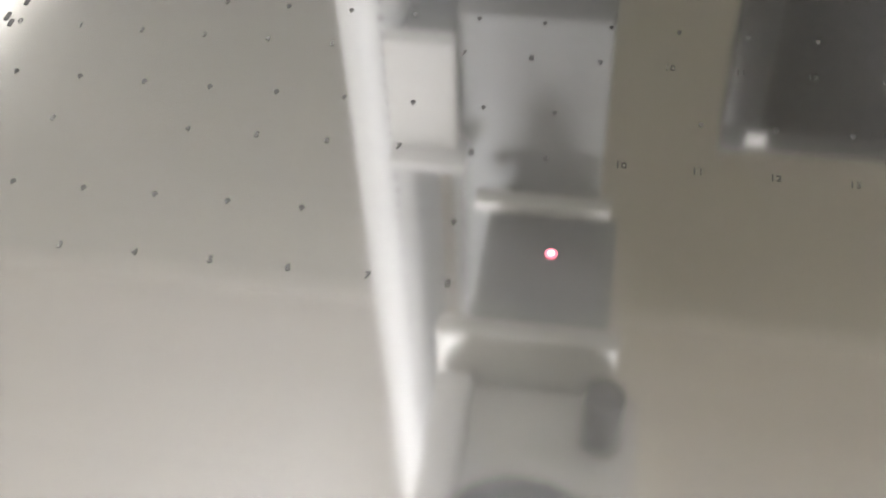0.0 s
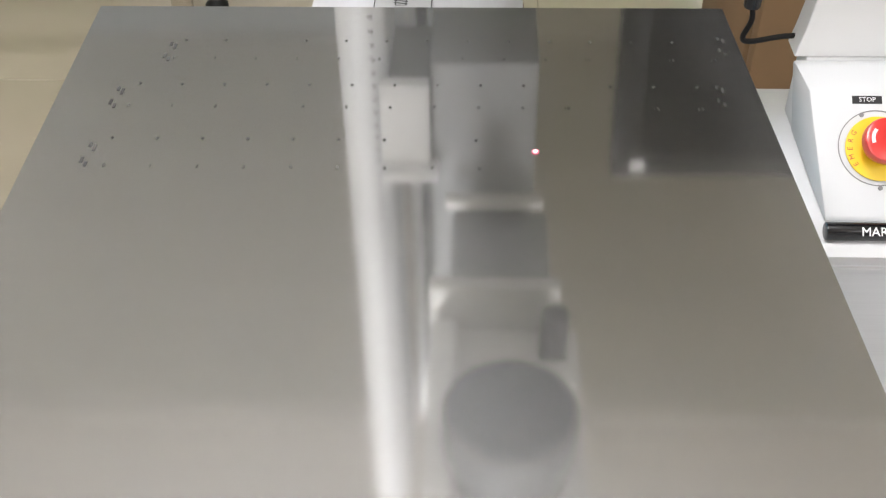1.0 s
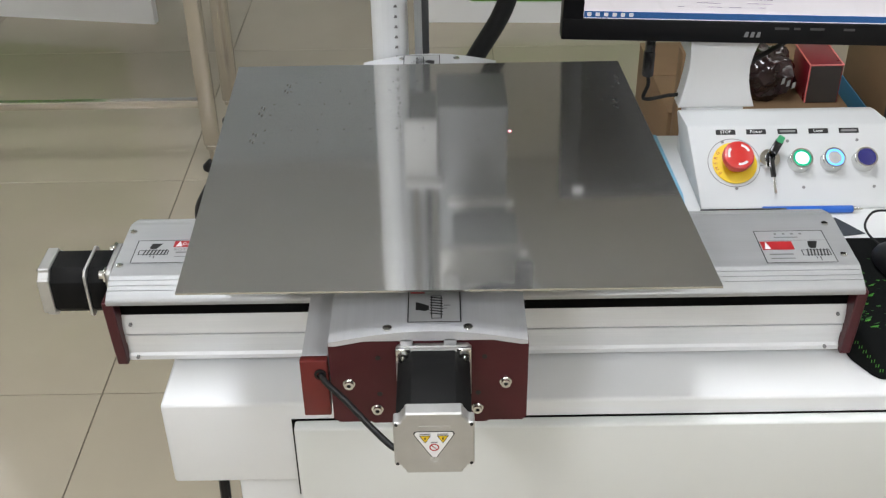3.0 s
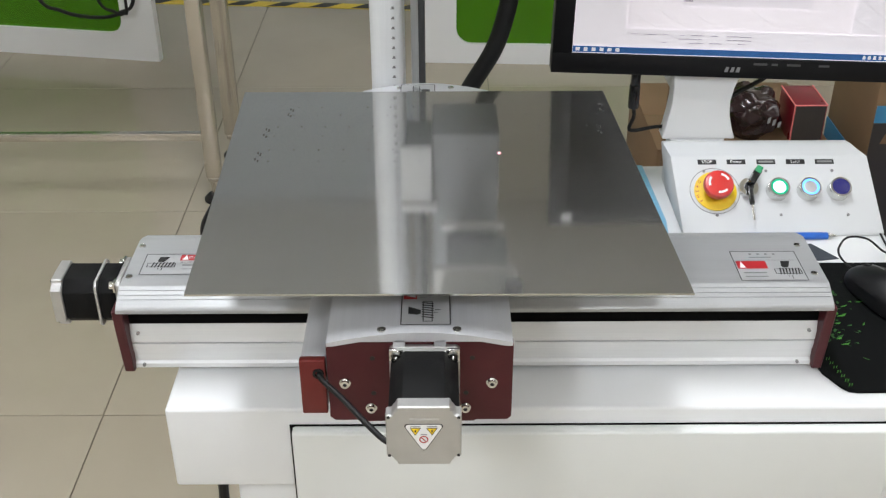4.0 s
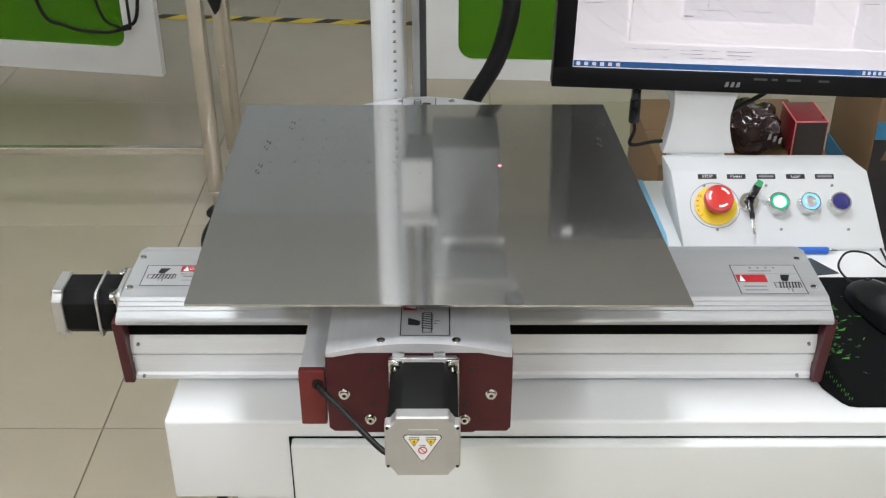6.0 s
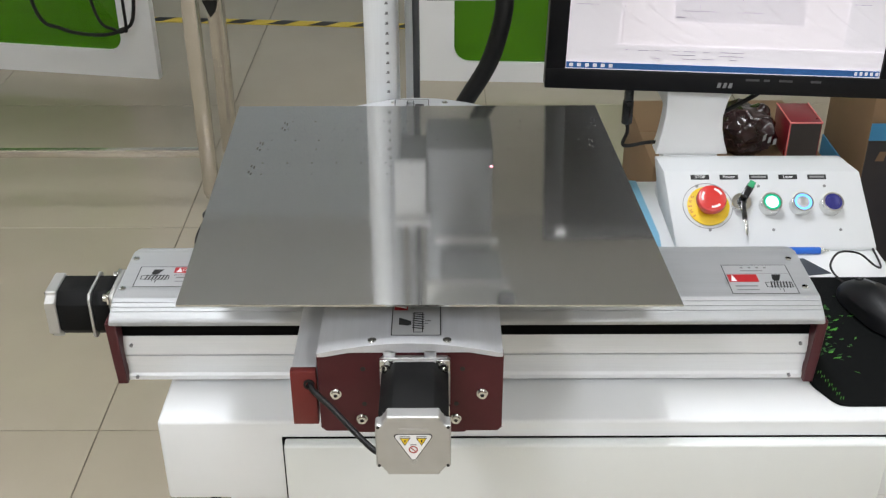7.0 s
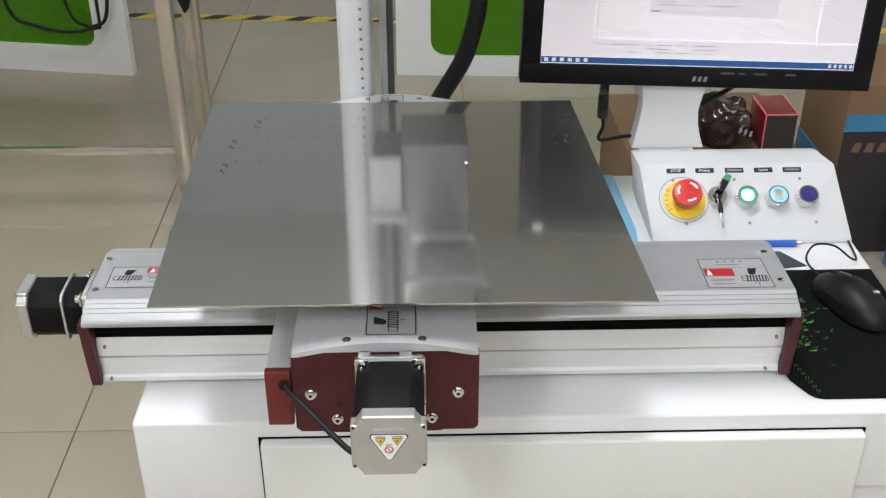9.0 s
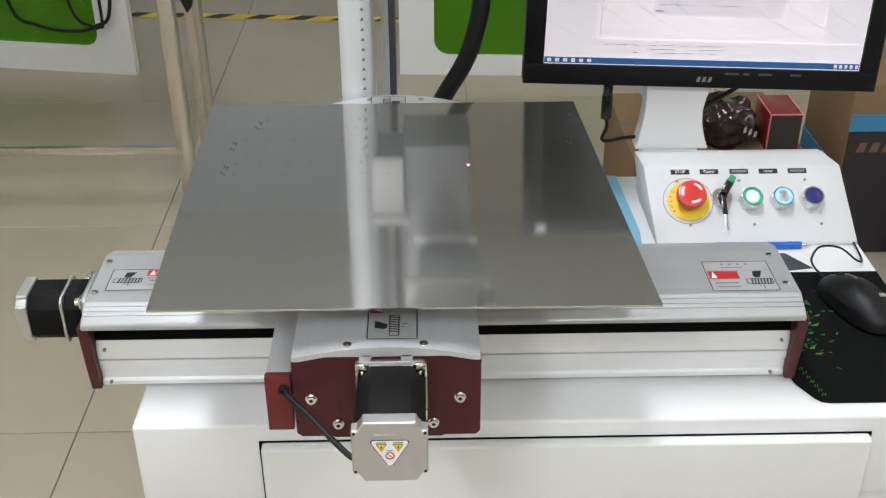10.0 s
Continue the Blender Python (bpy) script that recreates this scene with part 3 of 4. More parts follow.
# sticker on the tail: rounded white triangle with yellow signs
def sticker(parent, y):
    def tri(cx, cz, s, yy, up=False):
        k = 1 if up else -1
        return [(cx - s, yy, cz - k * s * 0.58), (cx + s, yy, cz - k * s * 0.58), (cx + 0.0001, yy, cz + k * s * 1.15), (cx - 0.0001, yy, cz + k * s * 1.15)]
    def fat(cx, cz, s, c):
        pts = []
        for a in (150, 30, 270):
            px, pz = cx + s * math.cos(radians(a)), cz + s * math.sin(radians(a))
            pts += [(px + c * math.cos(radians(a + d)), pz + c * math.sin(radians(a + d))) for d in (50, 25, 0, -25, -50)]
        return pts
    st = part("warning_sticker", prism(fat(-0.001, 0.788, 0.0145, 0.0025), "y", y - 0.0002, y, 0), INK, parent, "triangular warning sticker with yellow signs")
    part("paper", prism(fat(-0.001, 0.788, 0.0138, 0.0022), "y", y - 0.0004, y - 0.0002, 0), WHITEINK, st)
    for cx in (-0.0075, 0.0055):
        part("sign", quads([tri(cx, 0.7915, 0.0044, y - 0.0006)]), INK, st)
        part("sign_face", quads([tri(cx, 0.7916, 0.0035, y - 0.0008)]), YELLOW, st, "yellow triangle")
        part("sign_mark", quads([[(cx - 0.0005, y - 0.001, 0.790), (cx + 0.0005, y - 0.001, 0.790), (cx + 0.0005, y - 0.001, 0.7925), (cx - 0.0005, y - 0.001, 0.7925)]]), INK, st)
    part("ban_ring", ring((-0.001, y - 0.0006, 0.7825), 0.0027, 0.0036, 0.0002, YN, 24), REDINK, st, "red ban ring")
    part("ban_bar", quads([[(-0.0033, y - 0.0009, 0.7845), (-0.0028, y - 0.0009, 0.785), (0.0013, y - 0.0009, 0.7805), (0.0008, y - 0.0009, 0.780)]]), REDINK, st)
    for x0, x1, z0 in ((-0.0115, -0.0035, 0.7948), (0.0015, 0.0095, 0.7948), (-0.0035, 0.0015, 0.7868)):
        part("text_bar", quads([[(x0, y - 0.0006, z0), (x1, y - 0.0006, z0), (x1, y - 0.0006, z0 + 0.001), (x0, y - 0.0006, z0 + 0.001)]]), INKGREY, st)
    part("embossed_mark", ring((-0.001, y, 0.7695), 0.0022, 0.0034, 0.0005, YN, 24), SILVER, parent)
    part("embossed_bar", bx(-0.012, 0.011, y - 0.0006, y, 0.8, 0.803, 0.0002), SILVER, parent)
sticker(mot, MY - 0.082)
motor(Matrix.Translation((-0.3278, 0.2515, 0.694)) @ pose(0, 0, 0, 0, -90), 0.076, "black and silver stepper motor on the end of the long stage", True, 0.0288)

# ---- cross slide (y) ----
YSHIFT = -0.0075
YC = -0.005
ys = thing("cross_stage", (YC, 0.24, 0.735), "silver aluminium cross stage with a dark red front plate", "linear stage", "machine slides")
ya = [(-0.0775, 0.8155), (-0.0775, 0.819), (-0.06, 0.8228), (-0.04, 0.8262), (-0.02, 0.8285), (0, 0.8293), (0.02, 0.8285), (0.04, 0.8262), (0.06, 0.8228), (0.0775, 0.819), (0.0775, 0.8155), (0.072, 0.8155), (0.05, 0.82), (-0.05, 0.82), (-0.072, 0.8155)]
part("cover", prism([(x + YC, z) for x, z in ya], "y", -0.0105, 0.519), ALUY, ys, "silver arched aluminium cover")
part("extrusion", bx(YC - 0.0745, YC + 0.0745, 0.003, 0.498, 0.7365, 0.815, 0.001), ALUY, ys)
fp = [(-0.0785, 0.8135), (-0.06, 0.8195), (-0.022, 0.8222), (-0.022, 0.8175), (-0.012, 0.8175), (-0.012, 0.8222), (0.012, 0.8222), (0.012, 0.8175), (0.022, 0.8175), (0.022, 0.8222), (0.06, 0.8195), (0.0785, 0.8135),
      (0.0785, 0.7375), (0.075, 0.7335), (0.048, 0.7335), (0.046, 0.732), (-0.046, 0.732), (-0.048, 0.7335), (-0.074, 0.7335), (-0.0785, 0.7375)]
part("front_plate", prism([(x + YC, z) for x, z in fp], "y", -0.006, 0.003), RED, ys, "dark red anodised front plate")
part("rear_plate", prism([(x + YC, max(z, 0.7375)) for x, z in fp if z > 0.734], "y", 0.4985, 0.512), RED, ys, "dark red anodised rear plate")
for dx in (-0.017, 0.017):
    part("cover_tab", bx(YC + dx - 0.005, YC + dx + 0.005, -0.0105, -0.006, 0.8145, 0.822, 0.0008), ALUY, ys)
for bxx, bz in ((-0.069, 0.7745), (-0.0475, 0.7475), (0.056, 0.7745), (0.0335, 0.7475)):
    part("bolt", joined(ring((bxx, -0.006, bz), 0.0017, 0.0038, 0.004, YN, 24), ring((bxx, -0.006, bz), 0.0036, 0.0049, 0.0012, YN, 24)), CHROME, ys)
    part("socket", cyl((bxx, -0.0062, bz), 0.0019, 0.0012, YN, 6), INK, ys)
for bxx, bz in ((-0.045, 0.8), (0.039, 0.8), (-0.045, 0.763), (0.034, 0.763)):
    part("hole", cyl((bxx, -0.0058, bz), 0.0022, 0.0006, YN, 12), INK, ys)
for sx in (-0.0365, 0.026):
    part("screw", joined(cyl((sx, -0.004, 0.8262), 0.0038, 0.0025, "z", 16, 0.0006), cyl((sx, -0.004, 0.8286), 0.0016, 0.0006, "z", 6)), CHROME, ys)
    part("screw", joined(cyl((sx, 0.508, 0.8262), 0.0038, 0.0025, "z", 16, 0.0006), cyl((sx, 0.508, 0.8286), 0.0016, 0.0006, "z", 6)), CHROME, ys)
warning_label(Matrix.Translation((0.021, 0.0, 0.8297)) @ pose(0, 0, 0, 0, 0, 90), ys, 0.076, 0.042)
warning_label(Matrix.Translation((-0.035, 0.513, 0.8297)) @ pose(0, 0, 0, 0, 0, -90), ys, 0.076, 0.042)
part("cable_channel", bx(-0.1065, -0.0855, 0.004, 0.46, 0.742, 0.7955, 0.001), ALUY, ys, "square silver cable channel")
part("channel_cap", bx(-0.1075, -0.0855, -0.004, 0.004, 0.739, 0.7955, 0.0012), RED2, ys, "red channel end cap")
part("grommet", ring((-0.0915, -0.004, 0.783), 0.0028, 0.0048, 0.002, YN, 20), RUBBER, ys)
part("motor_cable", tube([(-0.0915, 0.002, 0.783), (-0.088, -0.010, 0.781), (-0.07, -0.028, 0.775), (-0.05, -0.05, 0.768), (-0.034, -0.066, 0.763), (-0.026, -0.07, 0.762)], 0.0026, 10, 10), RUBBER, ys, "black motor cable")
# carriage that carries the sheet
part("carriage", bx(YC - 0.06, YC + 0.06, 0.12, 0.32, 0.8295, 0.8578, 0.002), SILVER, ys, "flat silver carriage plate")
ys.location.y += YSHIFT

# ---- steel sheet ----
C = [Vector((-0.197, -0.006, 0.86)), Vector((0.220, -0.008, 0.86)), Vector((0.199, 0.4127, 0.86)), Vector((-0.210, 0.4123, 0.86))]
bm = bmesh.new()
N = 24
top = [[None] * (N + 1) for _ in range(N + 1)]
low = [[None] * (N + 1) for _ in range(N + 1)]
for i in range(N + 1):
    for j in range(N + 1):
        u, v = i / N, j / N
        p = (C[0] * (1 - u) + C[1] * u) * (1 - v) + (C[3] * (1 - u) + C[2] * u) * v
        top[i][j] = bm.verts.new(p)
        low[i][j] = bm.verts.new(p - Vector((0, 0, 0.0018)))
for i in range(N):
    for j in range(N):
        bm.faces.new((top[i][j], top[i + 1][j], top[i + 1][j + 1], top[i][j + 1]))
        bm.faces.new((low[i][j], low[i][j + 1], low[i + 1][j + 1], low[i + 1][j]))
for i in range(N):
    bm.faces.new((top[i][0], low[i][0], low[i + 1][0], top[i + 1][0]))
    bm.faces.new((top[i][N], top[i + 1][N], low[i + 1][N], low[i][N]))
    bm.faces.new((top[0][i], top[0][i + 1], low[0][i + 1], low[0][i]))
    bm.faces.new((top[N][i], low[N][i], low[N][i + 1], top[N][i + 1]))
bmesh.ops.recalc_face_normals(bm, faces=bm.faces[:])
sheet = thing("steel_sheet", (0, 0.2, 0.86), "bare polished steel sheet with engraved number rows on the carriage", "metal sheet")
part("plate", bm, SHEET, sheet)
ZS = 0.8603
for row, (y, x0, count, digits) in enumerate(((0.369, -0.1436, 14, False), (0.3475, -0.1466, 14, True), (0.318, -0.1606, 14, False), (0.2945, -0.1616, 14, True), (0.262, -0.1626, 9, False), (0.236, -0.1605, 9, True))):
    for k in range(count):
        if k and (k * 7 + row * 5) % 11 == 3:
            continue
        x = x0 + 0.0254 * k
        if digits:
            part("engraved_number", letters(str(k), 0.0042, pose(x, y, ZS)), ETCHED, sheet, "small engraved number " + str(k))
        else:
            part("engraved_mark", joined(bx(x - 0.0009, x + 0.0009, y - 0.0004, y + 0.0005, ZS - 0.0002, ZS), bx(x - 0.0003, x + 0.0003, y - 0.0015, y + 0.0010, ZS - 0.0002, ZS)), ETCHED, sheet)
for x, y in ((-0.152, 0.352), (-0.172, 0.300), (-0.173, 0.243), (0.190, 0.362), (0.181, 0.306)):
    for dx, dy, w in ((0.0, 0.012, 0.004), (0.003, 0.009, 0.006), (-0.001, -0.002, 0.005), (0.002, -0.006, 0.004)):
        part("engraved_word", bx(x + dx - 0.0008, x + dx + 0.0008, y + dy - w / 2, y + dy + w / 2, ZS - 0.0002, ZS), ENGRAVED, sheet, "tiny unreadable engraved word")
spot = thing("pointer_spot", (0.073, 0.252, 0.8605), "small bright red laser pointer spot on the sheet", "light spot")
part("core", cyl((0.073, 0.252, 0.8604), 0.0011, 0.0002, "z", 20), DOT, spot)
part("halo", ring((0.073, 0.252, 0.8604), 0.0011, 0.0021, 0.0001, "z", 24), DOTH, spot)

# ---- laser column and head ----
col = thing("laser_column", (-0.045, 0.54, TZ1), "tall silver aluminium lift column with a printed scale", "machine column")
part("foot_plate", bx(-0.11, 0.06, 0.50, 0.66, TZ1, TZ1 + 0.02, 0.003), SILVER, col)
def ruler_profile():
    pts = [(-0.072, 0.53)] + [(-0.052 + 0.02 * math.cos(radians(a)), 0.527 + 0.013 * math.sin(radians(a))) for a in range(180, 361, 15)] + [(-0.032, 0.53), (-0.032, 0.60), (-0.072, 0.60)]
    return pts
part("post", prism(ruler_profile()[1:], "z", TZ1 + 0.02, 1.54), ALUZ, col, "rounded silver column post")
part("scale_ticks", quads([[(-0.0445 + dx, 0.5147 - 0.0004, z), (-0.0445 + dx + w, 0.5147 - 0.0004, z), (-0.0445 + dx + w, 0.5147 - 0.0004, z + h), (-0.0445 + dx, 0.5147 - 0.0004, z + h)]
                           for i in range(64) for z in [0.66 + 0.0125 * i] for dx, w, h in ((-0.001, 0.0042, 0.0014), (0.0, 0.0028, 0.0034))]), INKGREY, col, "small printed scale numbers")
part("guide_rail", bx(-0.0245, -0.015, 0.612, 0.645, TZ1 + 0.02, 1.5, 0.001), ALUZ, col, "slim silver guide rail")
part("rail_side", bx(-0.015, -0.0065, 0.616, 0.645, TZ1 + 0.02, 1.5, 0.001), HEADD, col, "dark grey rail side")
part("lift_body", bx(0.002, 0.088, 0.50, 0.60, 0.955, 1.5, 0.004), HEADG, col, "grey lift carriage body")
part("carriage_plate", bx(-0.037, 0.002, 0.488, 0.5, 0.968, 1.046, 0.002), WHITE, col, "white carriage plate")
part("carriage_lip", bx(-0.037, 0.008, 0.476, 0.5, 1.047, 1.054, 0.001), WHITE, col, "white plate lip")
part("carriage_block", bx(-0.034, 0.001, 0.5005, 0.611, 0.985, 1.05, 0.002), HEADG, col)
part("bracket", bx(0.014, 0.095, 0.472, 0.484, 1.070, 1.079, 0.002), HEADW, col, "pale metal bracket")
head = thing("laser_head", (0.06, 0.3, 1.06), "laser scan head with a round dark lens above the sheet", "laser head")
part("mount_plate", bx(0.004, 0.106, 0.384, 0.398, 1.085, 1.225, 0.002), HEADW, head, "pale metal mounting plate")
part("body", bx(0.008, 0.118, 0.19, 0.376, 1.132, 1.26, 0.005), HEADG, head, "grey scan head body")
part("underplate", bx(0.006, 0.12, 0.20, 0.380, 1.1245, 1.1315, 0.002), HEADW, head, "pale metal plate under the scan head")
part("side_strip", bx(0.006, 0.026, 0.215, 0.378, 1.112, 1.124, 0.002), WHITE, head, "white strip along the plate")
part("laser_tube", bx(0.02, 0.1, 0.400, 0.498, 1.1, 1.22, 0.004), HEADG, head)
part("lens_neck", cyl((0.065, 0.243, 1.098), 0.04, 0.03, "z", 40, 0.002), HEADD, head)
part("lens_barrel", cyl((0.065, 0.243, 1.062), 0.046, 0.037, "z", 48, 0.003), HEADD, head, "dark grey lens barrel")
part("lens_glass", cyl((0.065, 0.243, 1.0608), 0.042, 0.0012, "z", 40), LENS, head, "dark coated lens")
part("knob", cyl((0.1, 0.35, 1.078), 0.011, 0.046, "z", 24, 0.002), HEADD, head, "black clamp knob")
part("lever", bx(0.06, 0.115, 0.305, 0.33, 1.105, 1.124, 0.003), HEADW, head)

conduit = thing("conduit", (0.08, 0.62, TZ1), "thick black smooth cable conduit behind the column", "conduit")
part("hose", tube([(0.0, 0.675, 0.628), (0.03, 0.672, 0.70), (0.052, 0.66, 0.756), (0.084, 0.66, 0.812), (0.098, 0.66, 0.852), (0.107, 0.665, 0.90), (0.103, 0.695, 0.95), (0.075, 0.70, 1.0), (0.05, 0.67, 1.06), (0.045, 0.602, 1.12)], 0.0122, 30, 16, 0.01), RUBBER, conduit)
loop2 = thing("slide_cable", (-0.25, 0.37, TZ1), "black cable curving down behind the long stage", "cable")
part("cable", tube([(-0.2, 0.36, 0.772), (-0.234, 0.37, 0.754), (-0.254, 0.37, 0.728), (-0.266, 0.372, 0.70), (-0.262, 0.385, 0.66), (-0.23, 0.42, 0.634), (-0.15, 0.47, 0.632)], 0.0066, 12, 12), RUBBER, loop2)

# ---- control box ----
BX0, BX1 = 0.322, 0.593
box = thing("control_box", (0.46, 0.56, TZ1), "white sloped control box with buttons and a key switch", "control box")
S = 0.8
bm = bmesh.new()
sect = [(0.482, TZ1, 0.330, 0.594), (0.482, 0.629, 0.330, 0.594), (0.571, 0.6975, 0.3225, 0.5875), (0.604, 0.7015, 0.317, 0.572), (0.616, 0.700, 0.317, 0.572), (0.616, TZ1, 0.330, 0.594)]
lf = [bm.verts.new((x0, y, z)) for y, z, x0, x1 in sect]
rt = [bm.verts.new((x1, y, z)) for y, z, x0, x1 in sect]
for a in range(6):
    b = (a + 1) % 6
    bm.faces.new((lf[a], lf[b], rt[b], rt[a]))
for q in (lf, rt):
    bm.faces.new(q)
bmesh.ops.recalc_face_normals(bm, faces=bm.faces[:])
bmesh.ops.bevel(bm, geom=bm.edges[:], offset=0.0025, segments=2, affect="EDGES", profile=0.5)
part("housing", bm, BOXW, box)
ang = math.degrees(math.atan2(0.6975 - 0.629, 0.571 - 0.482))
FN = Matrix.Translation((0, 0.482, 0.629)) @ pose(0, 0, 0, ang)   # its z is the face's normal, its y runs up the face


def onface(x, up, h=0.0):
    return FN @ Matrix.Translation((x, up, h))


def fpart(name, bm, material, x, up, parent=None, label="", h=0.0):
    bm.transform(onface(x, up, h))
    return part(name, bm, material, parent or box, label)


UP = 0.061
# emergency stop
fpart("backing_ring", ring((0, 0, 0), 0.0325, 0.0333, 0.0006), INKGREY, 0.377, UP)
est = fpart("emergency_stop", cyl((0, 0, 0.0008), 0.0282, 0.0016, "z", 40, 0.0004), YELLOW, 0.3775, UP - 0.001, None, "red mushroom emergency stop on a yellow disc")
fpart("stem", cyl((0, 0, 0.002), 0.0135, 0.013, "z", 32), REDP, 0.3775, UP, est)
cap = cyl((0, 0, 0.013), 0.0195, 0.013, "z", 40, 0.0035)
fpart("mushroom_cap", cap, REDP, 0.3775, UP, est, "red mushroom cap")
for a in (20, 140, 260):
    arc = []
    for k in range(5):
        a0, a1 = radians(a + 11 * k), radians(a + 11 * (k + 1))
        arc.append([(r * math.cos(t), r * math.sin(t), 0.0264) for r, t in ((0.0115, a0), (0.0145, a0), (0.0145, a1), (0.0115, a1))])
    fpart("arrow", quads(arc), WHITEINK, 0.3775, UP, est, "white turn arrow")
for i, ch in enumerate("EMERG"):
    a = 215 - 17 * i
    bmw = letters(ch, 0.0062, Matrix.Translation((0.0243 * math.cos(radians(a)), 0.0243 * math.sin(radians(a)), 0.0027)) @ pose(0, 0, 0, 0, 0, a - 90))
    fpart("letter", bmw, REDINK, 0.3775, UP - 0.001, est)
# key switch
key = fpart("key_switch", ring((0, 0, 0), 0.006, 0.0125, 0.009, "z", 32), CHROME, 0.4205, UP + 0.002, None, "chrome key switch with a black key")
fpart("barrel", cyl((0, 0, 0.001), 0.0062, 0.011, "z", 24, 0.001), BLACK, 0.4205, UP + 0.002, key)
lean = pose(0, 0, 0, 0, 0, -33)
bow = bx(-0.0052, 0.0052, 0.0, 0.024, 0.012, 0.022, 0.0025)
bow.transform(lean)
fpart("key_bow", bow, BLACK, 0.4205, UP + 0.003, key, "black key head")
tip = bx(-0.0045, 0.0045, 0.017, 0.0275, 0.018, 0.0235, 0.002)
tip.transform(lean)
fpart("key_tag", tip, mat("green_key_tip", (0.02, 0.3, 0.12), 0.4), 0.4205, UP + 0.003, key, "green plastic key tip")
fpart("spare_key", bx(-0.0032, 0.0032, -0.026, 0.002, 0.012, 0.016, 0.0012), BLACK, 0.4205, UP, key)
fpart("key_blade", bx(-0.0014, 0.0014, -0.048, -0.026, 0.0135, 0.0150, 0.0003), CHROME, 0.4205, UP, key)
# three round buttons
for bxp, ring_m, cap_m, lab in ((0.459, GREENRING, GLOWG, "lit green push button"), (0.500, GLOWB, SILVER, "push button with a glowing blue ring"), (0.540, NAVY, NAVY, "dark blue push button")):
    b = fpart("push_button", joined(cyl((0, 0, 0), 0.0145, 0.0125, "z", 36, 0.0008, 0.0138), ring((0, 0, 0.0125), 0.0115, 0.0135, 0.003, "z", 36)), CHROME, bxp, UP - 0.001, None, lab)
    fpart("ring", ring((0, 0, 0.0123), 0.0085, 0.0115, 0.0026, "z", 36), ring_m, bxp, UP - 0.001, b)
    fpart("cap", cyl((0, 0, 0.0123), 0.0085, 0.003, "z", 32, 0.0005), cap_m, bxp, UP - 0.001, b)
for i, (lx, word) in enumerate(((0.3705, "STOP"), (0.4095, "Power"), (0.4495, ""), (0.489, "Laser"), (0.528, ""))):
    lb = fpart("name_label", bx(-0.0125, 0.0125, -0.0035, 0.0035, 0, 0.0005), INK, lx, 0.1035, None, "small black label with white lettering")
    if word:
        fpart("word", letters(word, 0.006, pose(0, 0, 0.0008)), WHITEINK, lx, 0.1035, lb, "white word " + word)
    else:
        fpart("text_bar", quads([flat(-0.010, 0.010, -0.0014, 0.0014, 0.0008)]), INKGREY, lx, 0.1035, lb)
for sx, up in ((0.377, 0.026), (0.461, 0.026), (0.5495, 0.026), (0.448, 0.09), (0.5365, 0.09), (0.365, 0.09)):
    fpart("panel_screw", cyl((0, 0, 0), 0.002, 0.001, "z", 12), INKGREY, sx, up)

# ---- monitor on its neck ----
mon = thing("monitor", (0.387, 0.66, 0.70), "black glossy computer monitor showing a white drawing program", "monitor")
MM = Matrix.Translation((0.160, 0.612, 0.802)) @ pose(0, 0, 0, -4, 1.7, -1.2)   # lower left front corner; its x right, z up


def mpart(name, bm, material, parent=None, label=""):
    bm.transform(MM)
    return part(name, bm, material, parent or mon, label)


MW, MH = 0.4675, 0.366
bez = mpart("bezel", joined(bx(0, MW, 0.0, 0.03, 0, 0.0265, 0.001), bx(0, MW, 0.0, 0.03, MH - 0.024, MH, 0.001), bx(0, 0.026, 0.0, 0.03, 0.0265, MH - 0.024, 0.001), bx(MW - 0.024, MW, 0.0, 0.03, 0.0265, MH - 0.024, 0.001)), BEZEL, None, "glossy black bezel")
mpart("rear_shell", bx(0.006, MW - 0.006, 0.03, 0.06, 0.006, MH - 0.006, 0.012), BLACK)
scr = mpart("screen", bx(0.0255, MW - 0.0235, 0.006, 0.02, 0.026, MH - 0.0235), SCREEN, None, "lit white screen")
SX0, SX1, SZ0, SZ1 = 0.027, MW - 0.025, 0.0275, MH - 0.025


def sq(x0, x1, z0, z1, y=0.0055):
    return [(x0, y, z0), (x1, y, z0), (x1, y, z1), (x0, y, z1)]


mpart("taskbar", quads([sq(SX0, SX1, SZ0, SZ0 + 0.0085)]), SCRBLUE, scr, "blue task bar")
for ix in [SX0 + 0.004 + i * 0.0105 for i in range(6)] + [SX1 - 0.005 - i * 0.007 for i in range(5)]:
    mpart("icon", quads([sq(ix, ix + (0.005 if ix < 0.2 else 0.0035), SZ0 + 0.002, SZ0 + 0.0065, 0.0053)]), SCRWIN, scr)
mpart("side_pane", quads([sq(SX0, SX0 + 0.066, SZ0 + 0.011, SZ1 - 0.03), sq(SX1 - 0.055, SX1, SZ0 + 0.0345, SZ1 - 0.03), sq(SX0 + 0.066, SX1, SZ0 + 0.011, SZ0 + 0.034), sq(SX0, SX1, SZ1 - 0.03, SZ1)]), SCRWIN, scr)
mpart("dialog", quads([sq(SX0 + 0.135, SX0 + 0.305, SZ0 + 0.066, SZ0 + 0.19, 0.0053)]), SCRGREY, scr, "grey dialog window")
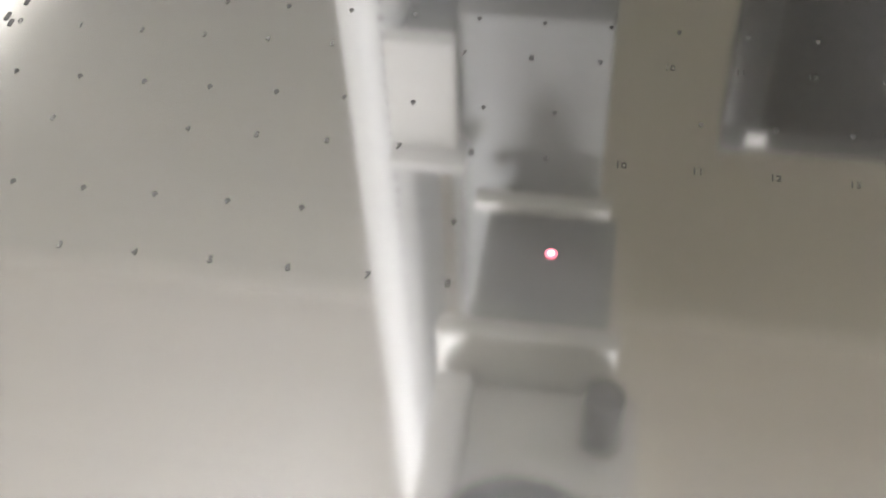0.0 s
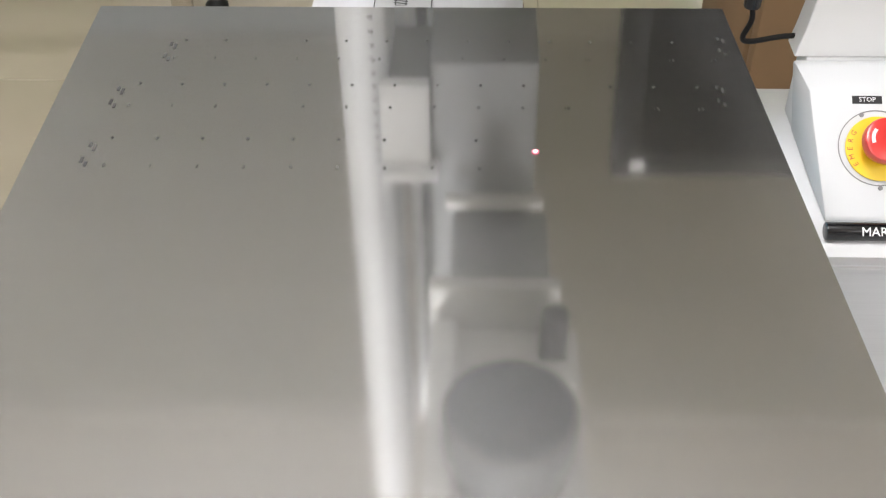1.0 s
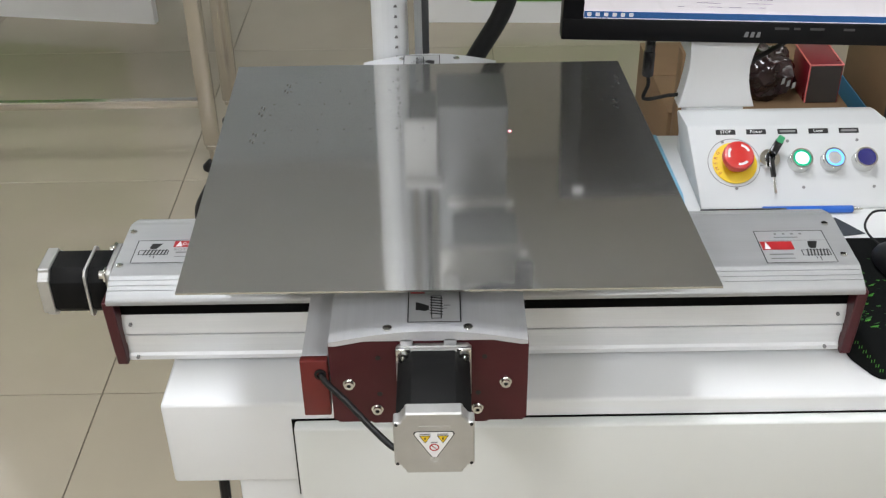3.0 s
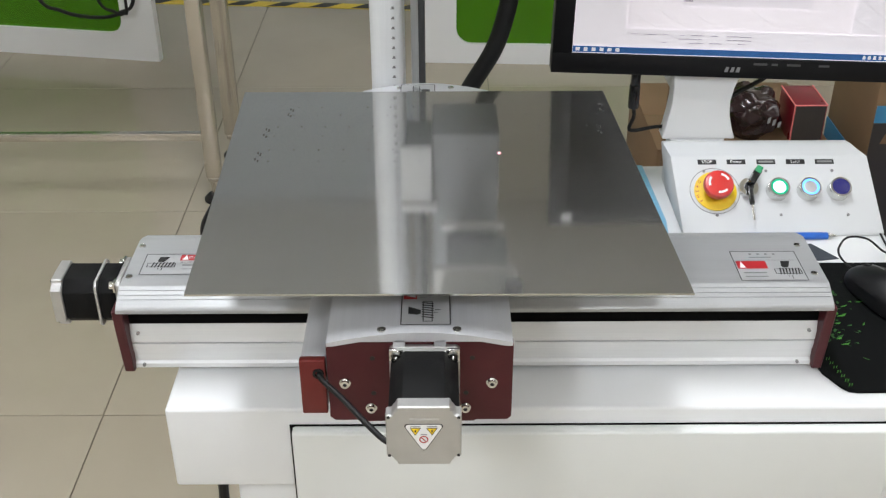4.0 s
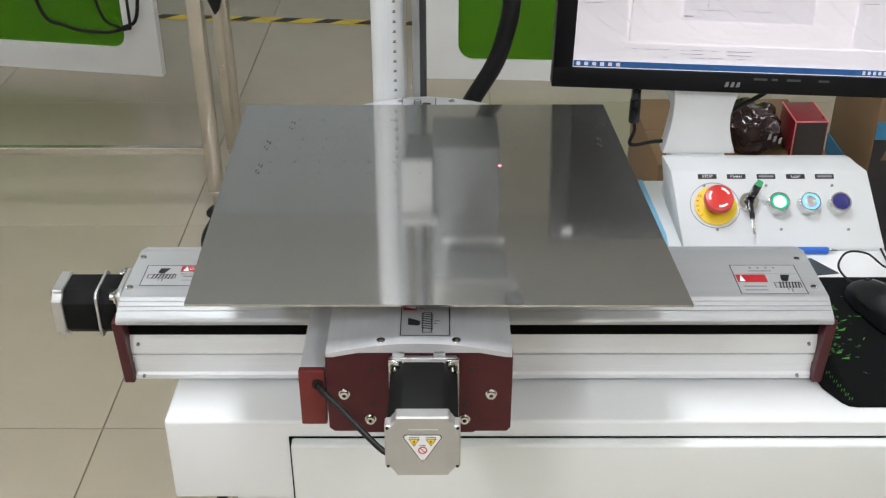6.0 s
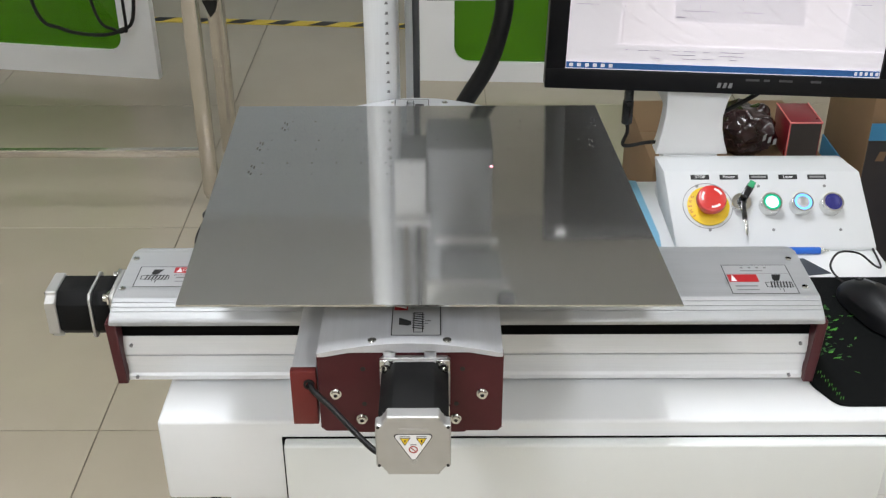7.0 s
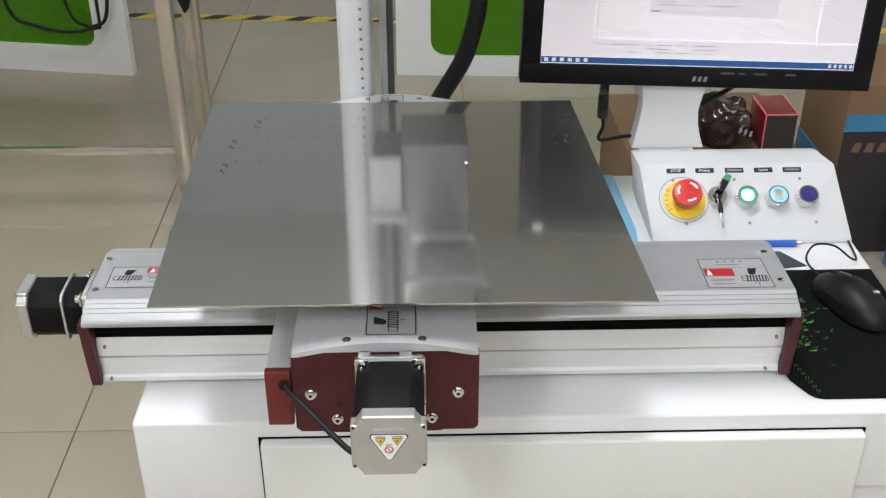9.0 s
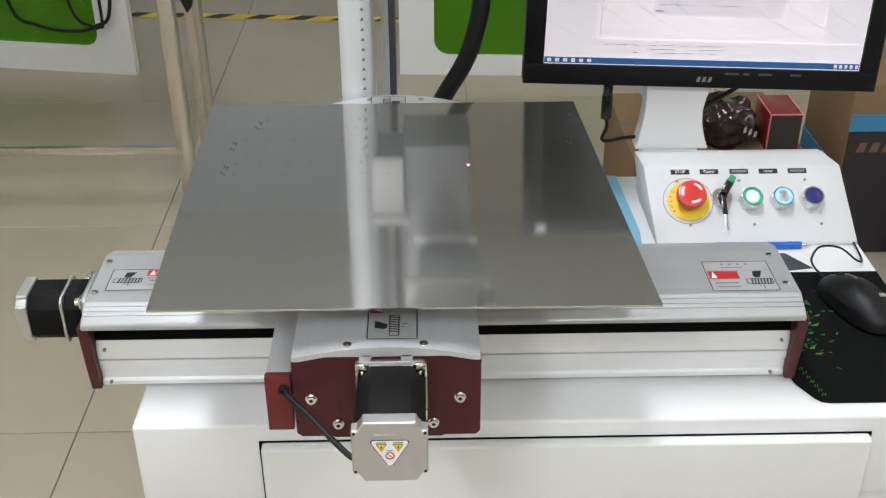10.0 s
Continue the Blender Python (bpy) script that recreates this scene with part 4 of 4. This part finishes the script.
lines = [sq(SX0 + 0.07, SX0 + 0.0708, SZ0 + 0.034, SZ1 - 0.03, 0.0051), sq(SX0 + 0.144, SX0 + 0.19, SZ0 + 0.08, SZ0 + 0.0808, 0.0051), sq(SX0 + 0.167, SX0 + 0.1678, SZ0 + 0.08, SZ0 + 0.12, 0.0051),
         sq(SX0 + 0.215, SX0 + 0.25, SZ0 + 0.08, SZ0 + 0.0808, 0.0051), sq(SX0 + 0.31, SX0 + 0.34, SZ0 + 0.105, SZ0 + 0.106, 0.0051), sq(SX0 + 0.138, SX0 + 0.15, SZ0 + 0.071, SZ0 + 0.073, 0.0051)]
rng = random.Random(4)
for zz in (0.016, 0.021, 0.026):
    for xx in (0.075, 0.092, 0.115, 0.138, 0.152, 0.178, 0.20, 0.215):
        if rng.random() > 0.3:
            lines.append(sq(SX0 + xx, SX0 + xx + rng.uniform(0.006, 0.02), SZ0 + zz, SZ0 + zz + 0.0014, 0.0051))
for i in range(5):
    lines.append(sq(SX0 + 0.006, SX0 + 0.006 + rng.uniform(0.01, 0.05), SZ0 + 0.085 + i * 0.028, SZ0 + 0.0861 + i * 0.028, 0.0051))
    lines.append(sq(SX1 - 0.05, SX1 - 0.05 + rng.uniform(0.01, 0.04), SZ0 + 0.095 + i * 0.03, SZ0 + 0.0961 + i * 0.03, 0.0051))
for q in lines:
    mpart("drawing_line", quads([q]), SCRLINE, scr)
# added blades, tilted to the camera's view, keep the screen dark in the sheet
# they stand in for the panel going dark when seen from below
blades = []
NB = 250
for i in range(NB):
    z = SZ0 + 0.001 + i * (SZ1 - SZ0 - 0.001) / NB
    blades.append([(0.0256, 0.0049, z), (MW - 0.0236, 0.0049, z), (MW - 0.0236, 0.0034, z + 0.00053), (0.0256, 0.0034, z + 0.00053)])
mpart("reflection_blades", quads(blades), GAP, scr, "added dark blades that hide the screen from the sheet")
for dx in (0, 0.0075, 0.015):
    mpart("maker_mark", quads([[(0.2285 + dx, -0.0004, 0.008), (0.2285 + dx + 0.005, -0.0004, 0.008), (0.2285 + dx + 0.006, -0.0004, 0.015), (0.2285 + dx + 0.002, -0.0004, 0.015)]]), INKGREY, bez, "small grey maker's mark")
for kx, kw in ((0.266, 0.018), (0.29, 0.008), (0.31, 0.018), (0.352, 0.014)):
    mpart("key_mark", quads([sq(kx, kx + kw, 0.0185, 0.0215, -0.0004)]), INKDARK, bez)
# white patch, set where a small spot is mirrored in the sheet
mpart("sticker", quads([sq(0.018, 0.032, MH - 0.02, MH - 0.008, -0.0005)]), WHITEINK, bez, "small white patch")
neckpts = [(0.33, 0.699)] + [(0.329 - 0.012 * abs(t - 0.45) ** 1.7 * 3, 0.699 + 0.15 * t) for t in [k / 8 for k in range(9)]] + \
          [(0.407 + 0.026 * abs(t - 0.35) ** 1.7 * 3, 0.699 + 0.15 * t) for t in [k / 8 for k in range(8, -1, -1)]]
neck = thing("monitor_neck", (0.37, 0.64, TZ1), "white sheet metal monitor neck behind the control box", "monitor stand")
part("front_sheet", prism(neckpts[1:], "y", 0.622, 0.650, 0.001), WHITE, neck)
part("post", bx(0.331, 0.406, 0.622, 0.65, TZ1, 0.6985, 0.001), WHITE, neck)
part("arm", bx(0.33, 0.406, 0.65, 0.7, 0.76, 0.84, 0.002), WHITE, neck)
part("mount_plate", bx(0.33, 0.406, 0.676, 0.70, 0.841, 1.0, 0.002), WHITE, neck)
plug = thing("monitor_cable", (0.28, 0.64, 0.74), "black monitor cable with a thick plug", "cable")
part("plug", joined(cyl((0.279, 0.64, 0.738), 0.0075, 0.035, "z", 20, 0.002), bx(0.273, 0.285, 0.634, 0.646, 0.772, 0.80, 0.002)), BLACK, plug)
part("wire", tube([(0.2795, 0.64, 0.74), (0.281, 0.64, 0.725), (0.276, 0.64, 0.708), (0.284, 0.64, 0.704), (0.31, 0.64, 0.709), (0.336, 0.645, 0.708)], 0.0026), RUBBER, plug)
wire = thing("signal_cable", (0.42, 0.68, 0.75), "black cable running up behind the monitor neck", "cable")
part("wire", tube([(0.40, 0.66, 0.735), (0.43, 0.67, 0.748), (0.47, 0.68, 0.768), (0.51, 0.69, 0.80)], 0.0035), RUBBER, wire)

# ---- things on the table ----
film = solid("blue_film", prism([(0.294, 0.462), (0.309, 0.458), (0.3145, 0.52), (0.308, 0.682), (0.294, 0.684)], "z", TZ1 + 0.0005, TZ1 + 0.004), FILMB, "light blue plastic film beside the control box", "plastic film")
pad_pts = [(0.36, 0.33), (0.36, 0.412), (0.593, 0.412), (0.593, 0.155), (0.452, 0.155), (0.443, 0.157), (0.437, 0.163), (0.424, 0.188), (0.4195, 0.215), (0.4195, 0.33)]
pad = thing("mouse_pad", (0.5, 0.29, TZ1), "black cloth mouse pad with a green print", "mouse pad")
part("cloth", prism(pad_pts, "z", TZ1 + 0.0003, TZ1 + 0.0035, 0.0006), PAD, pad)
rng = random.Random(9)
swirl = []
for i in range(300):
    a = rng.uniform(0, 6.28)
    x, y, l = 0.452 + rng.gauss(0, 0.016), 0.305 + rng.gauss(0, 0.032), rng.uniform(0.004, 0.012)
    d, e = Vector((math.cos(a), math.sin(a) * 0.6)), rng.uniform(0.0009, 0.0024)
    if x < 0.424:
        continue
    swirl.append([(x, y, TZ1 + 0.0038), (x + d.x * l * 0.5 + e, y + d.y * l * 0.5, TZ1 + 0.0038), (x + d.x * l, y + d.y * l + e * 2, TZ1 + 0.0038), (x + d.x * l * 0.5 - e, y + d.y * l * 0.5 + e, TZ1 + 0.0038)])
tagged(part("green_print", quads(swirl[:110]), GREENINK, pad, "green swirling print"), kind="stuff")
tagged(part("green_print", quads(swirl[110:]), GREENDK, pad, "dark green swirling print"), kind="stuff")
glyph = []
for i in range(7):
    t = i / 6
    cx, cy = 0.4365 + 0.0105 * t, 0.212 - 0.046 * t
    for dx, w in ((-0.0022, 0.0009), (0.0006, 0.0008)):
        glyph.append([(cx + dx, cy - 0.0024, TZ1 + 0.0038), (cx + dx + w, cy - 0.0022, TZ1 + 0.0038), (cx + dx + w + 0.002, cy + 0.0024, TZ1 + 0.0038), (cx + dx + 0.002, cy + 0.0022, TZ1 + 0.0038)])
part("print_bars", quads(glyph), GREENINK, pad, "row of green printed bars")
# mouse
mouse = thing("computer_mouse", (0.545, 0.335, TZ1), "black wired computer mouse on the pad", "computer mouse")
bm = bmesh.new()
bmesh.ops.create_uvsphere(bm, u_segments=32, v_segments=20, radius=1)
for v in bm.verts:
    x, y, z = v.co
    z = z * 0.034 if z > 0 else z * 0.004
    w = 0.029 + 0.004 * y - 0.006 * (1 - y * y)
    v.co = Vector((x * (0.034 - 0.006 * (1 - abs(y)) * (1 if z < 0.015 else 0.4)), y * 0.060, z * (1 - 0.25 * max(y, 0))))
bm.transform(Matrix.Translation((0.536, 0.326, TZ1 + 0.008)) @ pose(0, 0, 0, 0, 0, 18))
part("shell", bm, MOUSEM, mouse)
mt = Matrix.Translation((0.536, 0.326, TZ1 + 0.008)) @ pose(0, 0, 0, 0, 0, 18)
wheel = cyl((-0.003, 0.034, 0.0185), 0.007, 0.006, "x", 20, 0.001)
wheel.transform(mt)
part("wheel", wheel, RUBBER, mouse, "ribbed scroll wheel")
seam = tube([(0, 0.008, 0.0343), (0, 0.02, 0.0318), (0, 0.028, 0.029)], 0.0007, 4, 6)
seam.transform(mt)
part("seam", seam, INKGREY, mouse)
part("badge", bx(0.550, 0.557, 0.301, 0.307, TZ1 + 0.0375, TZ1 + 0.039, 0.0003), SILVER, mouse, "small silver badge")
part("cord", tube([(0.517, 0.379, 0.638), (0.508, 0.398, 0.642), (0.508, 0.412, 0.648), (0.522, 0.425, 0.656), (0.548, 0.428, 0.652), (0.57, 0.425, 0.636), (0.584, 0.44, 0.6275), (0.59, 0.5, 0.6275)], 0.0014, 12, 8), RUBBER, mouse)
foil = solid("dark_film", prism([(0.452, 0.460), (0.468, 0.417), (0.517, 0.425), (0.492, 0.462)], "z", TZ1 + 0.0004, TZ1 + 0.0012), LENS, "dark glossy film offcut on the table", "film offcut")


def pen(x0, x1, y, r, body, label, tip=None):
    t = thing("pen", ((x0 + x1) / 2, y, TZ1), label, "pen", "pens")
    part("barrel", cyl((x0, y, TZ1 + r), r, x1 - x0, "x", 16, 0.0008), body, t)
    part("tip", cyl((x1, y, TZ1 + r), r * 0.8, 0.012, "x", 16, 0, r * 0.25), tip or body, t)
    return t


pen(0.405, 0.517, 0.4755, 0.0048, BLUEP, "blue ball pen lying before the control box", CHROME)
pk = pen(0.325, 0.43, 0.462, 0.0075, BLACK, "black marker pen with white lettering")
part("word", letters("MARKER", 0.0105, Matrix.Translation((0.372, 0.4557, TZ1 + 0.0119)) @ pose(0, 0, 0, 45)), WHITEINK, pk, "white word MARKER")

# ---- goods behind the machine ----
crate = thing("large_carton", (0.70, 1.66, 0), "large brown cardboard carton behind the machine", "carton")
part("body", bx(0.50, 0.895, 1.465, 1.85, 0, 0.268, 0.003), CARD, crate)
for fy0, fy1 in ((1.4645, 1.656), (1.6585, 1.8505)):
    part("flap", bx(0.4995, 0.8955, fy0, fy1, 0.2682, 0.272, 0.001), CARD, crate)
slim = solid("cardboard_sheet", bx(0.507, 0.60, 1.42, 1.46, 0, 0.43, 0.002), CARD, "upright brown cardboard piece behind the machine", "cardboard")
rb = thing("red_box", (0.84, 1.55, 0.272), "glossy red gift box with pale edges", "gift box")
part("carton", bx(0.805, 0.877, 1.50, 1.614, 0.2722, 0.362, 0.001), REDBOX, rb)
part("front", bx(0.808, 0.874, 1.498, 1.5005, 0.274, 0.359), CARDDARK, rb, "dark front face")
for p in (((0.805, 1.499, 0.362), (0.877, 1.499, 0.362)), ((0.805, 1.499, 0.362), (0.805, 1.614, 0.362)), ((0.877, 1.499, 0.362), (0.877, 1.614, 0.362)), ((0.805, 1.499, 0.274), (0.805, 1.499, 0.362))):
    part("pale_edge", tube([p[0], tuple((Vector(p[0]) + Vector(p[1])) / 2), p[1]], 0.0018, 3, 6), REDEDGE, rb)
bag = thing("wrapped_parcel", (0.725, 1.56, 0.272), "dark red parcel in crumpled plastic wrap", "parcel")
bm = bmesh.new()
bmesh.ops.create_icosphere(bm, subdivisions=4, radius=1)
for v in bm.verts:
    p = v.co.copy()
    k = 1 + 0.24 * noise.noise(p * 2.4) + 0.06 * noise.noise(p * 6)
    v.co = Vector((max(-0.8, min(0.8, p.x)) * k * 0.078, max(-0.85, min(0.85, p.y)) * k * 0.075, max(-0.8, min(0.85, p.z)) * k * 0.06))
bm.transform(Matrix.Translation((0.722, 1.565, 0.319)))
part("wrap", bm, BAG, bag)
for i in range(3):
    part("white_mark", quads([[(0.742 + 0.012 * i, 1.483, 0.325 - 0.005 * i), (0.749 + 0.012 * i, 1.483, 0.3275 - 0.005 * i), (0.7515 + 0.012 * i, 1.487, 0.340 - 0.005 * i), (0.745 + 0.012 * i, 1.487, 0.3375 - 0.005 * i)]]), INKGREY, bag)
mc = thing("monitor_carton", (1.2, 1.55, 0), "printed monitor carton with brown, blue and black bands", "carton")
part("carton", bx(0.985, 1.5, 1.5, 1.77, 0, 0.43, 0.004), CARD, mc)
part("black_band", bx(0.988, 1.497, 1.4975, 1.5005, 0.003, 0.317), CARDDARK, mc, "black printed band")
part("blue_band", bx(0.988, 1.497, 1.4975, 1.5005, 0.319, 0.36), CARDBLUE, mc, "blue printed band")
part("side_band", bx(0.9825, 0.9855, 1.503, 1.767, 0.003, 0.215), CARDBLUE, mc, "blue printed band")
for dx in (0, 0.03, 0.06):
    part("maker_mark", quads([[(1.01 + dx, 1.4965, 0.268), (1.03 + dx, 1.4965, 0.268), (1.034 + dx, 1.4965, 0.292), (1.018 + dx, 1.4965, 0.292)]]), CARD, mc)
bc = solid("blue_carton", bx(1.12, 1.5, 1.30, 1.45, 0, 0.22, 0.004), BLUEP, "blue carton standing on the floor", "carton")

# ---- floor tiles ----
SIZE, JOINT = 0.8, 0.0022
tile_me = None
for ix in range(-4, 5):
    for iy in range(-3, 7):
        x0, y0 = -0.634 + ix * SIZE, 0.879 + (iy - 1) * SIZE
        cx, cy = x0 + SIZE / 2, y0 + SIZE / 2
        if abs(cx) > 4 or not -3 < cy < 4.2:
            continue
        if tile_me is None:
            bm = bx(-SIZE / 2 + JOINT / 2, SIZE / 2 - JOINT / 2, -SIZE / 2 + JOINT / 2, SIZE / 2 - JOINT / 2, -0.004, 0.0, 0.0006, 1)
            tile_me = bpy.data.meshes.new("tile")
            bm.to_mesh(tile_me)
            bm.free()
            tile_me.materials.append(TILE)
        tl = new("tile", tile_me)
        tl.parent = FLOOR
        tl.location = (cx, cy, 0.0)
